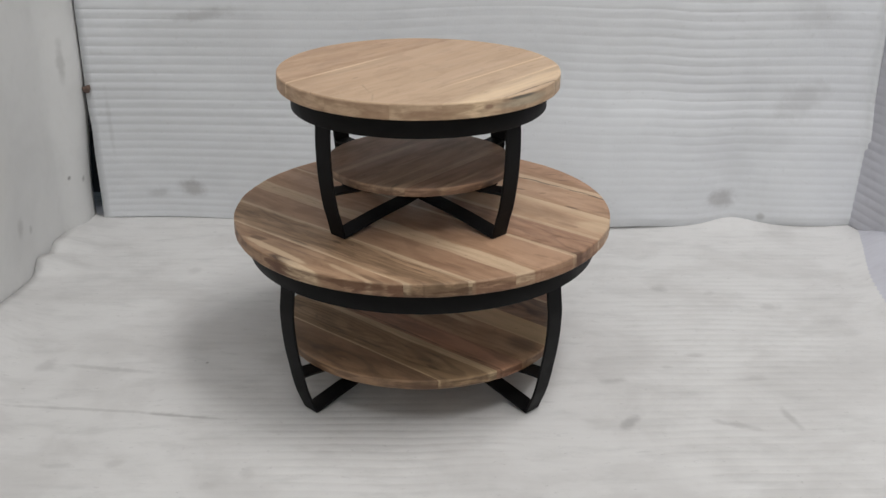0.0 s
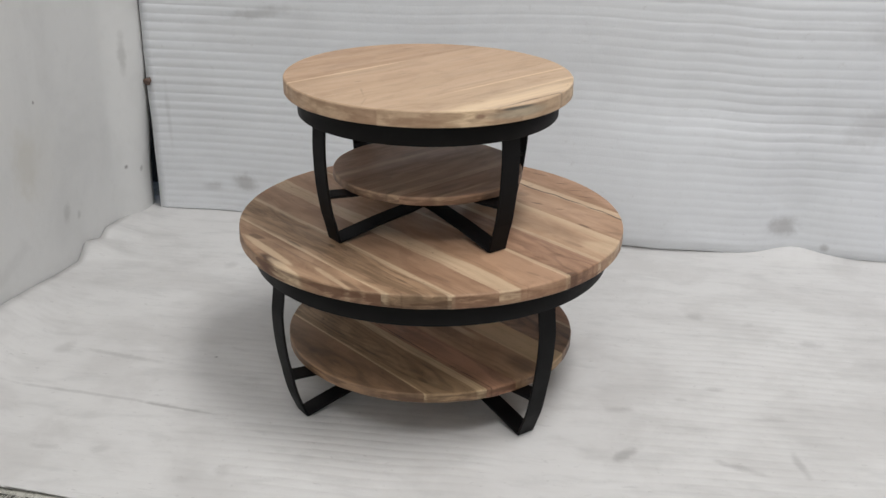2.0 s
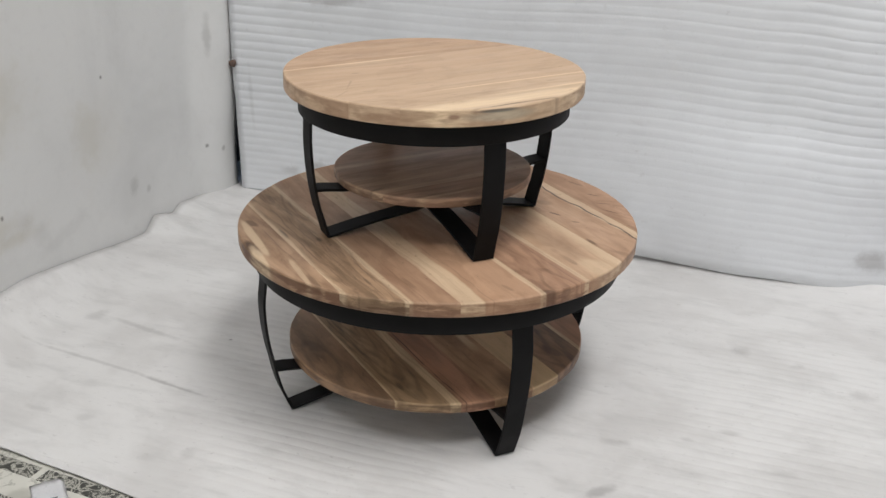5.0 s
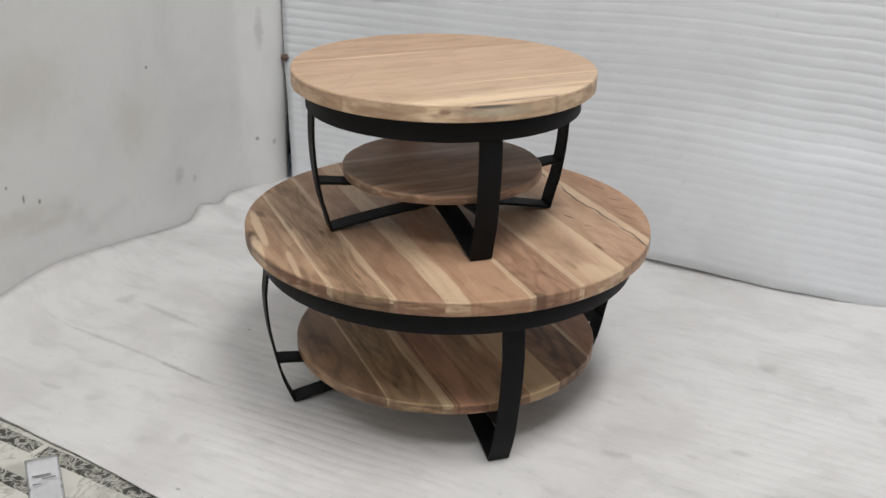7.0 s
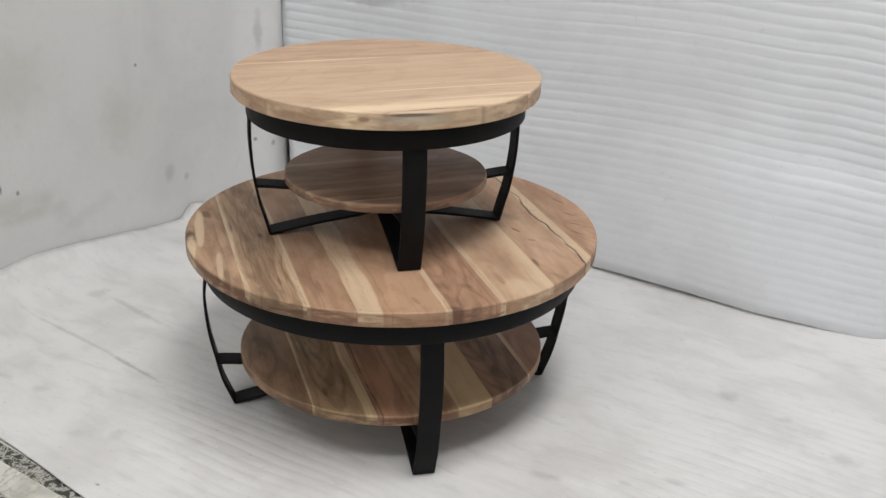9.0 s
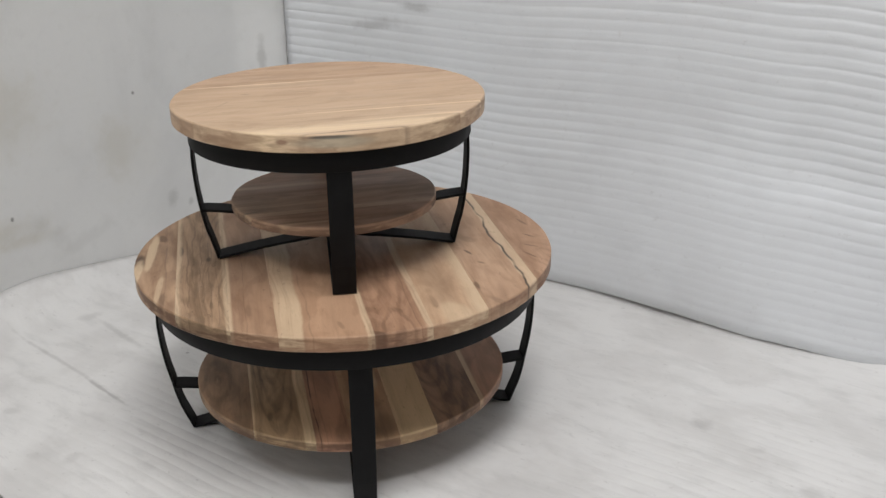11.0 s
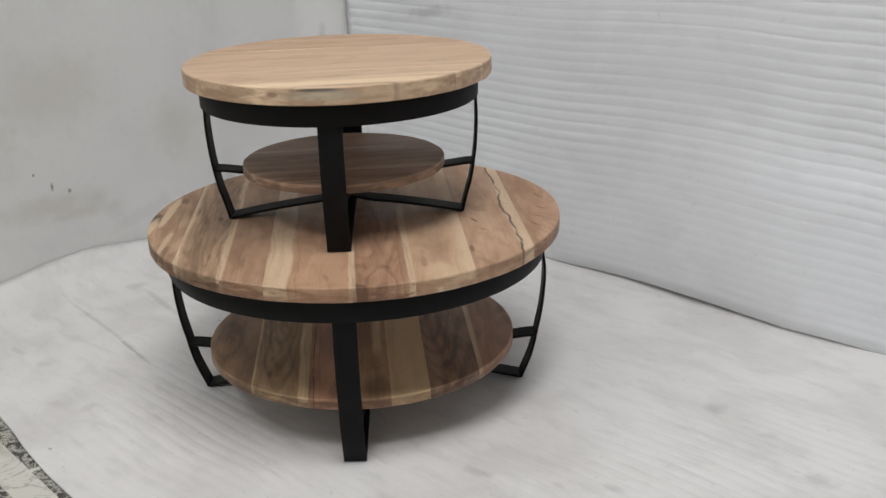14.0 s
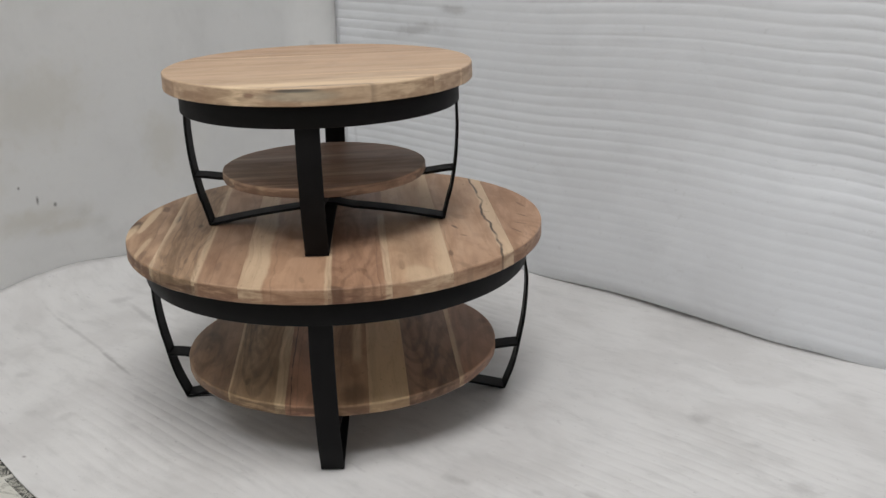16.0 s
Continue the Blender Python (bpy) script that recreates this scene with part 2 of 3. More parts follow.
FLOOR_MARKS = [
    (0.424, -0.284, 0.046, 0.014, 50, 0.62), (0.643, -0.292, 0.050, 0.011, -20, 0.45), (0.759, -0.264, 0.010, 0.042, 12, 0.45),
    (0.613, 0.358, 0.022, 0.024, 0, 0.45), (0.875, 0.250, 0.035, 0.020, 0, 0.36), (0.625, 0.0, 0.022, 0.010, 0, 0.32),
    (1.0, 0.17, 0.05, 0.03, 20, 0.22), (0.549, -0.052, 0.016, 0.008, 0, 0.25), (0.738, -0.103, 0.022, 0.012, 0, 0.25),
    # long thin marks here: sheet creases, their shade painted as dark lines
    (-0.848, -0.041, 0.022, 0.028, -20, 0.29), (-0.62, 0.477, 0.018, 0.024, 0, 0.29), (-0.70, -0.055, 0.11, 0.009, -10, 0.36),
    (-0.50, -0.252, 0.085, 0.005, -8, 0.62), (-0.70, -0.224, 0.21, 0.006, -6, 0.36), (0.416, -0.113, 0.03, 0.014, 10, 0.32), (-0.695, -0.428, 0.032, 0.009, 0, 0.30),
    (-0.588, -0.420, 0.024, 0.014, 30, 0.25), (-0.33, -0.451, 0.014, 0.02, 20, 0.23), (-0.395, -0.493, 0.02, 0.012, 0, 0.19),
    (-0.487, -0.030, 0.004, 0.004, 0, 0.90), (-0.197, 0.095, 0.004, 0.004, 0, 0.90), (-0.236, -0.582, 0.006, 0.004, 0, 0.95),
    (0.739, 0.328, 0.02, 0.012, 30, 0.22), (0.25, -0.47, 0.05, 0.02, 10, 0.14), (-0.1, -0.45, 0.06, 0.02, 0, 0.13),
]
BACK_MARKS = [
    (-0.701, 0.100, 0.040, 0.028, 0, 0.55), (-0.80, 0.082, 0.035, 0.016, 0, 0.35), (-0.622, 0.620, 0.10, 0.018, 10, 0.38),
    (-0.474, 0.680, 0.055, 0.012, 0, 0.48), (0.891, 0.080, 0.045, 0.030, 0, 0.55), (1.01, 0.03, 0.014, 0.012, 0, 0.5),
    (1.09, 0.38, 0.09, 0.05, 30, 0.28), (1.11, 0.62, 0.08, 0.04, 0, 0.22), (-0.92, 0.30, 0.008, 0.10, 0, 0.2),
]
WALL_MARKS = [
    (0.324, 0.475, 0.006, 0.006, 0, 0.85), (0.763, 0.166, 0.007, 0.007, 0, 0.8), (-0.130, 0.254, 0.005, 0.012, 0, 0.95),
    (-0.084, 0.232, 0.005, 0.006, 0, 0.8), (-0.174, 0.294, 0.004, 0.005, 0, 0.8), (0.415, 0.145, 0.020, 0.030, -15, 0.28),
    (0.04, 0.148, 0.03, 0.03, 0, 0.1), (-0.016, 0.195, 0.03, 0.028, 0, 0.08), (0.775, 0.50, 0.012, 0.06, 0, 0.3),
    (0.824, 0.144, 0.008, 0.010, 0, 0.5), (1.0, 0.36, 0.01, 0.12, 4, 0.25), (0.12, 0.12, 0.10, 0.02, 15, 0.08), (0.48, 0.12, 0.012, 0.012, 0, 0.3),
]


def wall_paint():
    n = Nodes("old_white_wall_paint")
    cloud = n.noise(n.map((3.0, 3.0, 3.0)), 1.0, 5.0, 0.55, 0.4)
    small = n.noise(n.map((28.0, 28.0, 28.0)), 1.0, 4.0, 0.6)
    grain = n.noise(n.map((240.0, 240.0, 240.0)), 1.0, 2.0)
    col = n.mix(n.step(cloud, 0.4, 0.75, 0.0, 0.55), (0.66, 0.66, 0.65), (0.52, 0.52, 0.512))
    col = n.mix(n.step(small, 0.5, 0.8, 0.0, 0.3), col, (0.56, 0.555, 0.54))
    warp = n.math("SUBTRACT", cloud, 0.5)
    for y, z, ry, rz, s in ((0.25, 0.35, 0.06, 0.07, 0.34), (-0.12, 0.50, 0.16, 0.10, 0.42), (-0.15, 0.20, 0.15, 0.035, 0.5), (0.30, 0.33, 0.12, 0.13, 0.18), (-0.35, 0.36, 0.14, 0.10, 0.4), (-0.05, 0.165, 0.09, 0.02, 0.45)):
        col = n.mix(n.math("MULTIPLY", n.blob(y, z, ry, rz, 0, "yz", n.math("ADD", n.math("MULTIPLY", warp, 2.4), n.math("MULTIPLY", n.math("SUBTRACT", small, 0.5), 1.6)), 0.9), s), col, (0.50, 0.475, 0.41))
    col = marked(n, col, WALL_MARKS, "yz", (0.17, 0.165, 0.155))
    n.bump(n.math("ADD", n.math("MULTIPLY", cloud, 3.0), n.math("ADD", small, n.math("MULTIPLY", grain, 0.25))), 0.25, 0.004)
    return n.done(col, 0.62, 0.0, 0.3)


def black_iron():
    n = Nodes("black_powder_coated_iron")
    speck = n.noise(n.map((700.0, 700.0, 700.0)), 1.0, 2.0)
    rub = n.noise(n.map((14.0, 14.0, 14.0)), 1.0, 4.0, 0.6)
    col = n.mix(n.step(rub, 0.45, 0.75), (0.0056, 0.0053, 0.0056), (0.0100, 0.0096, 0.0100))
    n.bump(speck, 0.12, 0.0006)
    return n.done(col, n.step(rub, 0.35, 0.7, 0.5, 0.64), 0.0, 0.12)


def plain(name, a, b, scale, rough, bump=0.2):
    n = Nodes(name)
    big = n.noise(n.map((scale, scale, scale)), 1.0, 5.0, 0.6)
    small = n.noise(n.map((scale * 12, scale * 12, scale * 12)), 1.0, 3.0)
    col = n.mix(n.step(big, 0.35, 0.7), a, b)
    col = n.mix(n.step(small, 0.5, 0.8, 0.0, 0.35), col, tuple(0.7 * v for v in b))
    n.bump(n.math("ADD", big, n.math("MULTIPLY", small, 0.3)), bump, 0.003)
    return n.done(col, rough)


def veined(name, base, vein, scale, lo, hi):
    """Stone with a crackle of veins."""
    n = Nodes(name)
    turb = n.noise(n.map((scale, scale, scale)), 1.0, 6.0, 0.7, 1.4)
    crack = n.math("ABSOLUTE", n.math("SUBTRACT", turb, 0.5))
    blotch = n.noise(n.map((scale * 0.6, scale * 0.6, scale * 0.6), (4.0, 1.0, 0.0)), 1.0, 4.0, 0.6)
    col = n.mix(n.step(crack, lo, hi, 1.0, 0.0), base, vein)
    col = n.mix(n.step(blotch, 0.56, 0.68, 0.0, 0.8), col, vein)
    n.bump(turb, 0.1, 0.001)
    return n.done(col, 0.35)


IRON = black_iron()
FLOOR_FOAM = foam("white_foam_floor_sheet", FLOOR_MARKS, "xy", 0.58, (0.650, 0.642, 0.630))
BACK_FOAM = foam("white_foam_wall_sheet", BACK_MARKS, "xz", 0.25, (0.69, 0.703, 0.72))
SIDE_FOAM = foam("grey_lilac_foam_sheet", [], "yz", 0.3, (0.53, 0.53, 0.575))
WALL = wall_paint()
# for unseen walls and roof, kept pale to bounce more light into the corner
CONCRETE = plain("pale_bounce_concrete", (0.66, 0.655, 0.64), (0.52, 0.515, 0.50), 2.0, 0.85)
# dark brick, with the shadow of the gap put into its colour
DARK_WALL = plain("dark_shaded_brickwork", (0.060, 0.055, 0.05), (0.03, 0.027, 0.025), 14.0, 0.9, 0.6)
CREAM_STONE = veined("cream_marble", (0.56, 0.55, 0.495), (0.36, 0.355, 0.31), 9.0, 0.004, 0.03)
DARK_STONE = veined("dark_green_marble", (0.035, 0.036, 0.030), (0.42, 0.41, 0.36), 26.0, 0.012, 0.05)
PAPER = plain("crumpled_white_paper", (0.86, 0.86, 0.87), (0.80, 0.80, 0.81), 20.0, 0.7)
INK = plain("grey_print", (0.10, 0.10, 0.11), (0.16, 0.16, 0.17), 60.0, 0.7)
TAPE = plain("brown_tape", (0.14, 0.085, 0.06), (0.08, 0.05, 0.04), 30.0, 0.6)
CORE = plain("unfinished_wood_core", (0.34, 0.22, 0.14), (0.27, 0.17, 0.11), 9.0, 0.7)

# ---- mesh helpers ----


def link_mesh(name, bm, material, parent=None, label="", smooth=False):
    me = bpy.data.meshes.new(name)
    bmesh.ops.recalc_face_normals(bm, faces=bm.faces)
    bm.to_mesh(me)
    bm.free()
    me.materials.append(material)
    if smooth:
        for p in me.polygons:
            p.use_smooth = True
    ob = new(name, me)
    if parent is not None:
        ob.parent = parent
    if label:
        tagged(ob, label)
    return ob


def part(name, bm, material, parent, label="", smooth=False):
    return link_mesh(name, bm, material, parent, label, smooth)


def box(x0, x1, y0, y1, z0, z1, bevel=0.0):
    bm = bmesh.new()
    bmesh.ops.create_cube(bm, size=1.0)
    for v in bm.verts:
        v.co = ((x0 + x1) / 2 + v.co.x * (x1 - x0), (y0 + y1) / 2 + v.co.y * (y1 - y0), (z0 + z1) / 2 + v.co.z * (z1 - z0))
    if bevel:
        bmesh.ops.bevel(bm, geom=list(bm.edges), offset=bevel, segments=2, affect="EDGES", profile=0.5)
    return bm


def smooth_step(a, b, t):
    t = min(1.0, max(0.0, (t - a) / (b - a)))
    return t * t * (3 - 2 * t)


def bend(knots, t):
    """Smooth curve through (t, value) knots, by cubic Hermite pieces."""
    if t <= knots[0][0]:
        return knots[0][1]
    if t >= knots[-1][0]:
        return knots[-1][1]
    for i in range(len(knots) - 1):
        (t0, a), (t1, b) = knots[i], knots[i + 1]
        if t0 <= t <= t1:
            m0 = (b - knots[i - 1][1]) / (t1 - knots[i - 1][0]) if i else (b - a) / (t1 - t0)
            m1 = (knots[i + 2][1] - a) / (knots[i + 2][0] - t0) if i + 2 < len(knots) else (b - a) / (t1 - t0)
            h, k = t1 - t0, (t - t0) / (t1 - t0)
            return a * (2 * k**3 - 3 * k * k + 1) + h * m0 * (k**3 - 2 * k * k + k) + b * (3 * k * k - 2 * k**3) + h * m1 * (k**3 - k * k)


def grid_mesh(name, us, vs, fn, material):
    """A sheet from a function of two running numbers, smooth shaded."""
    verts = [fn(u, v) for v in vs for u in us]
    w = len(us)
    faces = [(j * w + i, j * w + i + 1, (j + 1) * w + i + 1, (j + 1) * w + i) for j in range(len(vs) - 1) for i in range(w - 1)]
    me = bpy.data.meshes.new(name)
    me.from_pydata(verts, [], faces)
    me.materials.append(material)
    for p in me.polygons:
        p.use_smooth = True
    return new(name, me)


def steps(a, b, n):
    return [a + (b - a) * i / n for i in range(n + 1)]


def wob(x, y, z=0.0):
    return noise.noise(Vector((x, y, z)))

# ---- the setting ----


def rib(phase):
    """Profile of one rib of the foam: broad crown, narrow groove."""
    s = abs(math.sin(math.pi * phase))
    return s**0.7


LIP = [(-0.70, 0.0), (-0.5, 0.012), (-0.25, 0.045), (-0.16, 0.058), (-0.05, 0.062), (0.08, 0.046), (0.21, 0.028), (0.32, 0.012), (0.42, 0.002), (0.445, 0.004),
       (0.485, 0.032), (0.53, 0.026), (0.575, 0.012), (0.62, 0.026), (0.70, 0.016), (0.80, 0.004), (0.9, 0.0)]
BACK_Y = [(-1.1, 0.872), (-0.97, 0.872), (-0.78, 0.880), (-0.4, 0.838), (-0.15, 0.800), (0.03, 0.789), (0.18, 0.783), (0.33, 0.775), (0.45, 0.770), (0.54, 0.768), (0.65, 0.772),
          (0.75, 0.788), (0.82, 0.800), (0.925, 0.830), (1.025, 0.805), (1.14, 0.787), (1.27, 0.790), (1.6, 0.79)]
# how high the hem of the back sheet hangs over the floor
HEM = [(-1.0, 0.004), (-0.4, 0.003), (-0.15, 0.004), (0.03, 0.013), (0.18, 0.018), (0.33, 0.019), (0.45, 0.014), (0.54, 0.011), (0.65, 0.012), (0.76, 0.004), (0.85, 0.002),
       (0.93, 0.003), (1.03, 0.005), (1.14, 0.007), (1.3, 0.004)]
WALL_X = -1.045


def floor_height(x, y):
    z = 0.0
    # the sheet's edge runs up against the left wall in waves
    z += bend(LIP, y) * smooth_step(-0.86, WALL_X, x) ** 1.6
    # at the right it turns up along a slanting crease
    over = x - (1.095 + 0.13 * y)
    if over > 0:
        z += 0.35 * over * over / (over + 0.02) * (1 - 0.75 * smooth_step(0.58, 0.78, y))
    # a hump where it laps on the back sheet
    z += 0.020 * math.exp(-((x - 0.93) / 0.10) ** 2) * smooth_step(0.72, 0.80, y)
    z += 0.0025 * smooth_step(0.73, 0.795, y) * smooth_step(-0.3, 0.0, x) * (0.7 + wob(x * 3.0, 0.0, 14.0))
    # slight buckles
    far = smooth_step(0.30, 0.50, math.hypot(x, y))
    z += far * 0.0022 * (wob(x * 2.6, y * 3.1, 1.0) + 0.6)
    return z


def floor_point(x, y):
    ruck = smooth_step(-0.20, -0.38, y) * smooth_step(0.75, 0.45, x) * smooth_step(-0.2, 0.05, x)
    phase = y / 0.0255 + 0.55 * wob(x * 1.7, y * 2.0, 5.0) + 0.22 * wob(x * 5.0, y * 6.0, 2.0) + 0.9 * ruck * wob(x * 4.0, y * 2.5, 17.0)
    # ribs stand proud round the table and at the right, and are trodden flat at the left
    near = math.exp(-((math.hypot(x, y + 0.04) - 0.38) / 0.16) ** 2)
    fresh = 0.42 + 0.52 * near + 0.38 * smooth_step(0.35, 0.75, x) + 0.30 * ruck + 0.5 * smooth_step(1.08, 1.2, x)
    depth = 0.0012 * fresh * (0.72 + 1.1 * wob(x * 2.1, y * 2.4, 9.0))
    ye = y
    if y < -0.56:  # front edge, cut a little askew
        k = (y + 0.56) / -0.08
        edge = bend([(-1.1, -0.52), (-0.71, -0.560), (-0.435, -0.588), (-0.2, -0.622), (0.0, -0.636), (0.5, -0.66), (1.4, -0.69)], x) + 0.003 * wob(x * 9.0, 0.0, 3.0)
        ye = -0.56 + (edge + 0.56) * k
    yb = bend(BACK_Y, x)
    curl = 0.0
    if y > 0.66:  # back edge runs in under the wall sheet and turns up behind it
        ye = 0.66 + (y - 0.66) * (yb + 0.10 - 0.66) / 0.20
        curl = 0.05 * smooth_step(yb - 0.002, yb + 0.06, ye) * smooth_step(-0.35, -0.1, x)
    return (x, ye, floor_height(x, y) + curl + max(0.0, depth) * rib(phase) - 0.0008)


def sheet(ob, thickness, label, offset=-1):
    mod = ob.modifiers.new("thickness", "SOLIDIFY")
    mod.thickness, mod.offset = thickness, offset
    return tagged(ob, label, "foam sheet")


floor_sheet = grid_mesh("foam_sheet", steps(WALL_X + 0.002, 1.55, 104), steps(-0.64, 0.86, 620), floor_point, FLOOR_FOAM)
sheet(floor_sheet, 0.003, "ribbed white foam sheet spread over the floor, scuffed with grey marks")


def back_point(x, z):
    yb = bend(BACK_Y, x) + 0.004 * wob(x * 5.0, 0.0, 13.0) * smooth_step(-0.4, 0.0, x)
    up = smooth_step(0.0, 0.5, z)
    y = yb + (0.852 - yb) * up * 0.8 + 0.007 * wob(x * 1.6, z * 1.8, 4.0) * up
    # long buckles at the right
    y += 0.004 * math.exp(-((z - 0.43 + 0.05 * x) / 0.05) ** 2) * smooth_step(0.2, 0.8, x) - 0.003 * math.exp(-((z - 0.33 + 0.05 * x) / 0.05) ** 2) * smooth_step(0.2, 0.8, x)
    phase = (z - 0.05 * math.exp(-z / 0.15)) / 0.0262 + 0.16 * wob(x * 1.3, z * 1.5, 6.0)
    depth = 0.0018 * (0.80 + 0.8 * wob(x * 1.8, z * 2.6, 7.0)) * (0.50 + 0.50 * smooth_step(0.10, 0.40, z)) * (0.7 + 0.6 * abs(wob(0.0, z * 31.0, 2.0)))
    depth *= 1 - 0.5 * smooth_step(0.45, 0.25, z) * smooth_step(-0.4, -0.2, x) * smooth_step(0.85, 0.55, x)
    # the hem rolls back a little over the floor
    y += 0.008 * max(0.0, 1 - z / 0.03) ** 2 * smooth_step(-0.3, 0.1, x)
    xe = x
    if x < -0.94:
        xe = x + 0.003 * wob(0.0, z * 9.0, 1.0)
    # beyond an upright fold the sheet swings out into the room
    over = x - 1.29
    if over > 0:
        soft = over * over / (over + 0.012)
        xe, y = x - 0.78 * soft, y - 0.97 * soft
    return (xe, y - max(0.0, depth) * rib(phase), z + bend(HEM, x))


back_sheet = grid_mesh("foam_sheet", steps(-0.976, 1.32, 98), steps(0.0, 1.6, 660), back_point, BACK_FOAM)
sheet(back_sheet, 0.004, "ribbed white foam sheet hung as a backdrop on the back wall", 1)


def side_point(u, z):
    """A second sheet that hangs beside the first, swung out into the room."""
    phase = z / 0.0262 + 0.2 * wob(u * 2.0, z * 1.5, 8.0)
    ribs = 0.0016 * rib(phase)
    return (1.268 + 0.03 * smooth_step(0.0, 0.4, z) + 0.22 * u - ribs + 0.006 * wob(u * 4.0, z * 3.0, 3.0), 0.815 + 0.03 * smooth_step(0.0, 0.5, z) - 0.97 * u, z + 0.01)


side_sheet = grid_mesh("foam_sheet", steps(0.0, 0.62, 30), steps(0.0, 1.3, 440), side_point, SIDE_FOAM)
sheet(side_sheet, 0.004, "grey-lilac ribbed foam sheet hanging beside the white backdrop", -1)


def side_floor_point(u, y):
    """Its lower end lies on the floor sheet and rises away from it."""
    x = 1.112 + 0.13 * y + 0.055 * smooth_step(0.35, 0.8, y) + u
    phase = (y + 0.25 * u) / 0.0235 + 0.4 * wob(u * 3.0, y * 3.0, 4.0)
    swell = 0.020 * math.exp(-((u - 0.14) / 0.07) ** 2) * smooth_step(0.45, 0.78, y)
    return (x, y, floor_height(x, y) - 0.006 + 0.013 * smooth_step(0.0, 0.06, u) + swell + 0.0016 * rib(phase))


side_foot = grid_mesh("foam_sheet", steps(0.0, 0.42, 24), steps(-0.30, 0.80, 440), side_floor_point, SIDE_FOAM)
sheet(side_foot, 0.004, "grey-lilac ribbed foam sheet lying over the white floor sheet", -1)

# walls, floor and roof of the workshop; right, front and roof are unseen
def wall_point(y, z):
    if y > 0.9:
        return (WALL_X - 0.22, 0.9, z)
    out = smooth_step(0.70, 0.84, y) * (0.036 + 0.026 * smooth_step(0.06, 0.5, z))
    return (WALL_X + out + 0.0035 * wob(y * 1.7, z * 1.7, 11.0) * smooth_step(0.1, 0.3, z), y, z)


wall_left = grid_mesh("wall_left", steps(-5.0, -1.0, 8) + steps(-0.95, 0.6, 40) + steps(0.62, 0.9, 14) + [0.95], steps(-0.02, 1.2, 50) + steps(1.4, ROOF + 0.02, 8), wall_point, WALL)
for p in wall_left.data.polygons:
    p.use_smooth = p.center.y < 0.89
tagged(wall_left, "old white painted wall with faint yellow stains", "wall", kind="structure")
tagged(link_mesh("wall_back", box(WALL_X - 0.2, 5.2, 1.12, 1.32, -0.02, ROOF + 0.02), DARK_WALL), "dark brick wall behind the foam sheet, gap shadow in its colour", "wall", kind="structure")
tagged(link_mesh("wall_right", box(5.0, 5.2, -5.0, 1.12, -0.02, ROOF + 0.02), CONCRETE), "unseen plain concrete wall, pale to bounce light", "wall", kind="structure")


def wall_with_opening(name, x0, x1, y0, y1, z1, ox0, ox1, oz1):
    bm = box(x0, ox0, y0, y1, -0.02, z1)
    for a in (box(ox1, x1, y0, y1, -0.02, z1), box(ox0, ox1, y0, y1, oz1, z1)):
        me = bpy.data.meshes.new("piece")
        a.to_mesh(me)
        a.free()
        bm.from_mesh(me)
        bpy.data.meshes.remove(me)
    return tagged(link_mesh(name, bm, CONCRETE), "unseen plain concrete wall, pale to bounce light, with an assumed door opening", "wall", kind="structure")


wall_with_opening("wall_front", WALL_X - 0.2, 5.2, -5.2, -5.0, ROOF + 0.02, -1.02, -0.2, 3.1)


def roof_with_openings():
    xs = sorted({WALL_X - 0.25, 5.2, *(x for r in LAMP_OPENINGS for x in r[:2])})
    ys = sorted({-5.2, 1.32, *(y for r in LAMP_OPENINGS for y in r[2:4])})
    bm = bmesh.new()
    for x0, x1 in zip(xs, xs[1:]):
        for y0, y1 in zip(ys, ys[1:]):
            cx, cy = (x0 + x1) / 2, (y0 + y1) / 2
            if any(r[0] < cx < r[1] and r[2] < cy < r[3] for r in LAMP_OPENINGS):
                continue
            b = box(x0, x1, y0, y1, ROOF + 0.02, ROOF + 0.15)
            me = bpy.data.meshes.new("piece")
            b.to_mesh(me)
            b.free()
            bm.from_mesh(me)
            bpy.data.meshes.remove(me)
    return tagged(link_mesh("ceiling", bm, CONCRETE), "unseen pale roof slab with two openings added for lamps", "ceiling", kind="structure")


roof_with_openings()
floor = tagged(link_mesh("floor", box(WALL_X - 0.2, 5.2, -5.2, 1.32, -0.06, -0.0062), CREAM_STONE), "cream marble workshop floor with dark inlaid strips", "floor", kind="structure")

# ---- the two tables ----


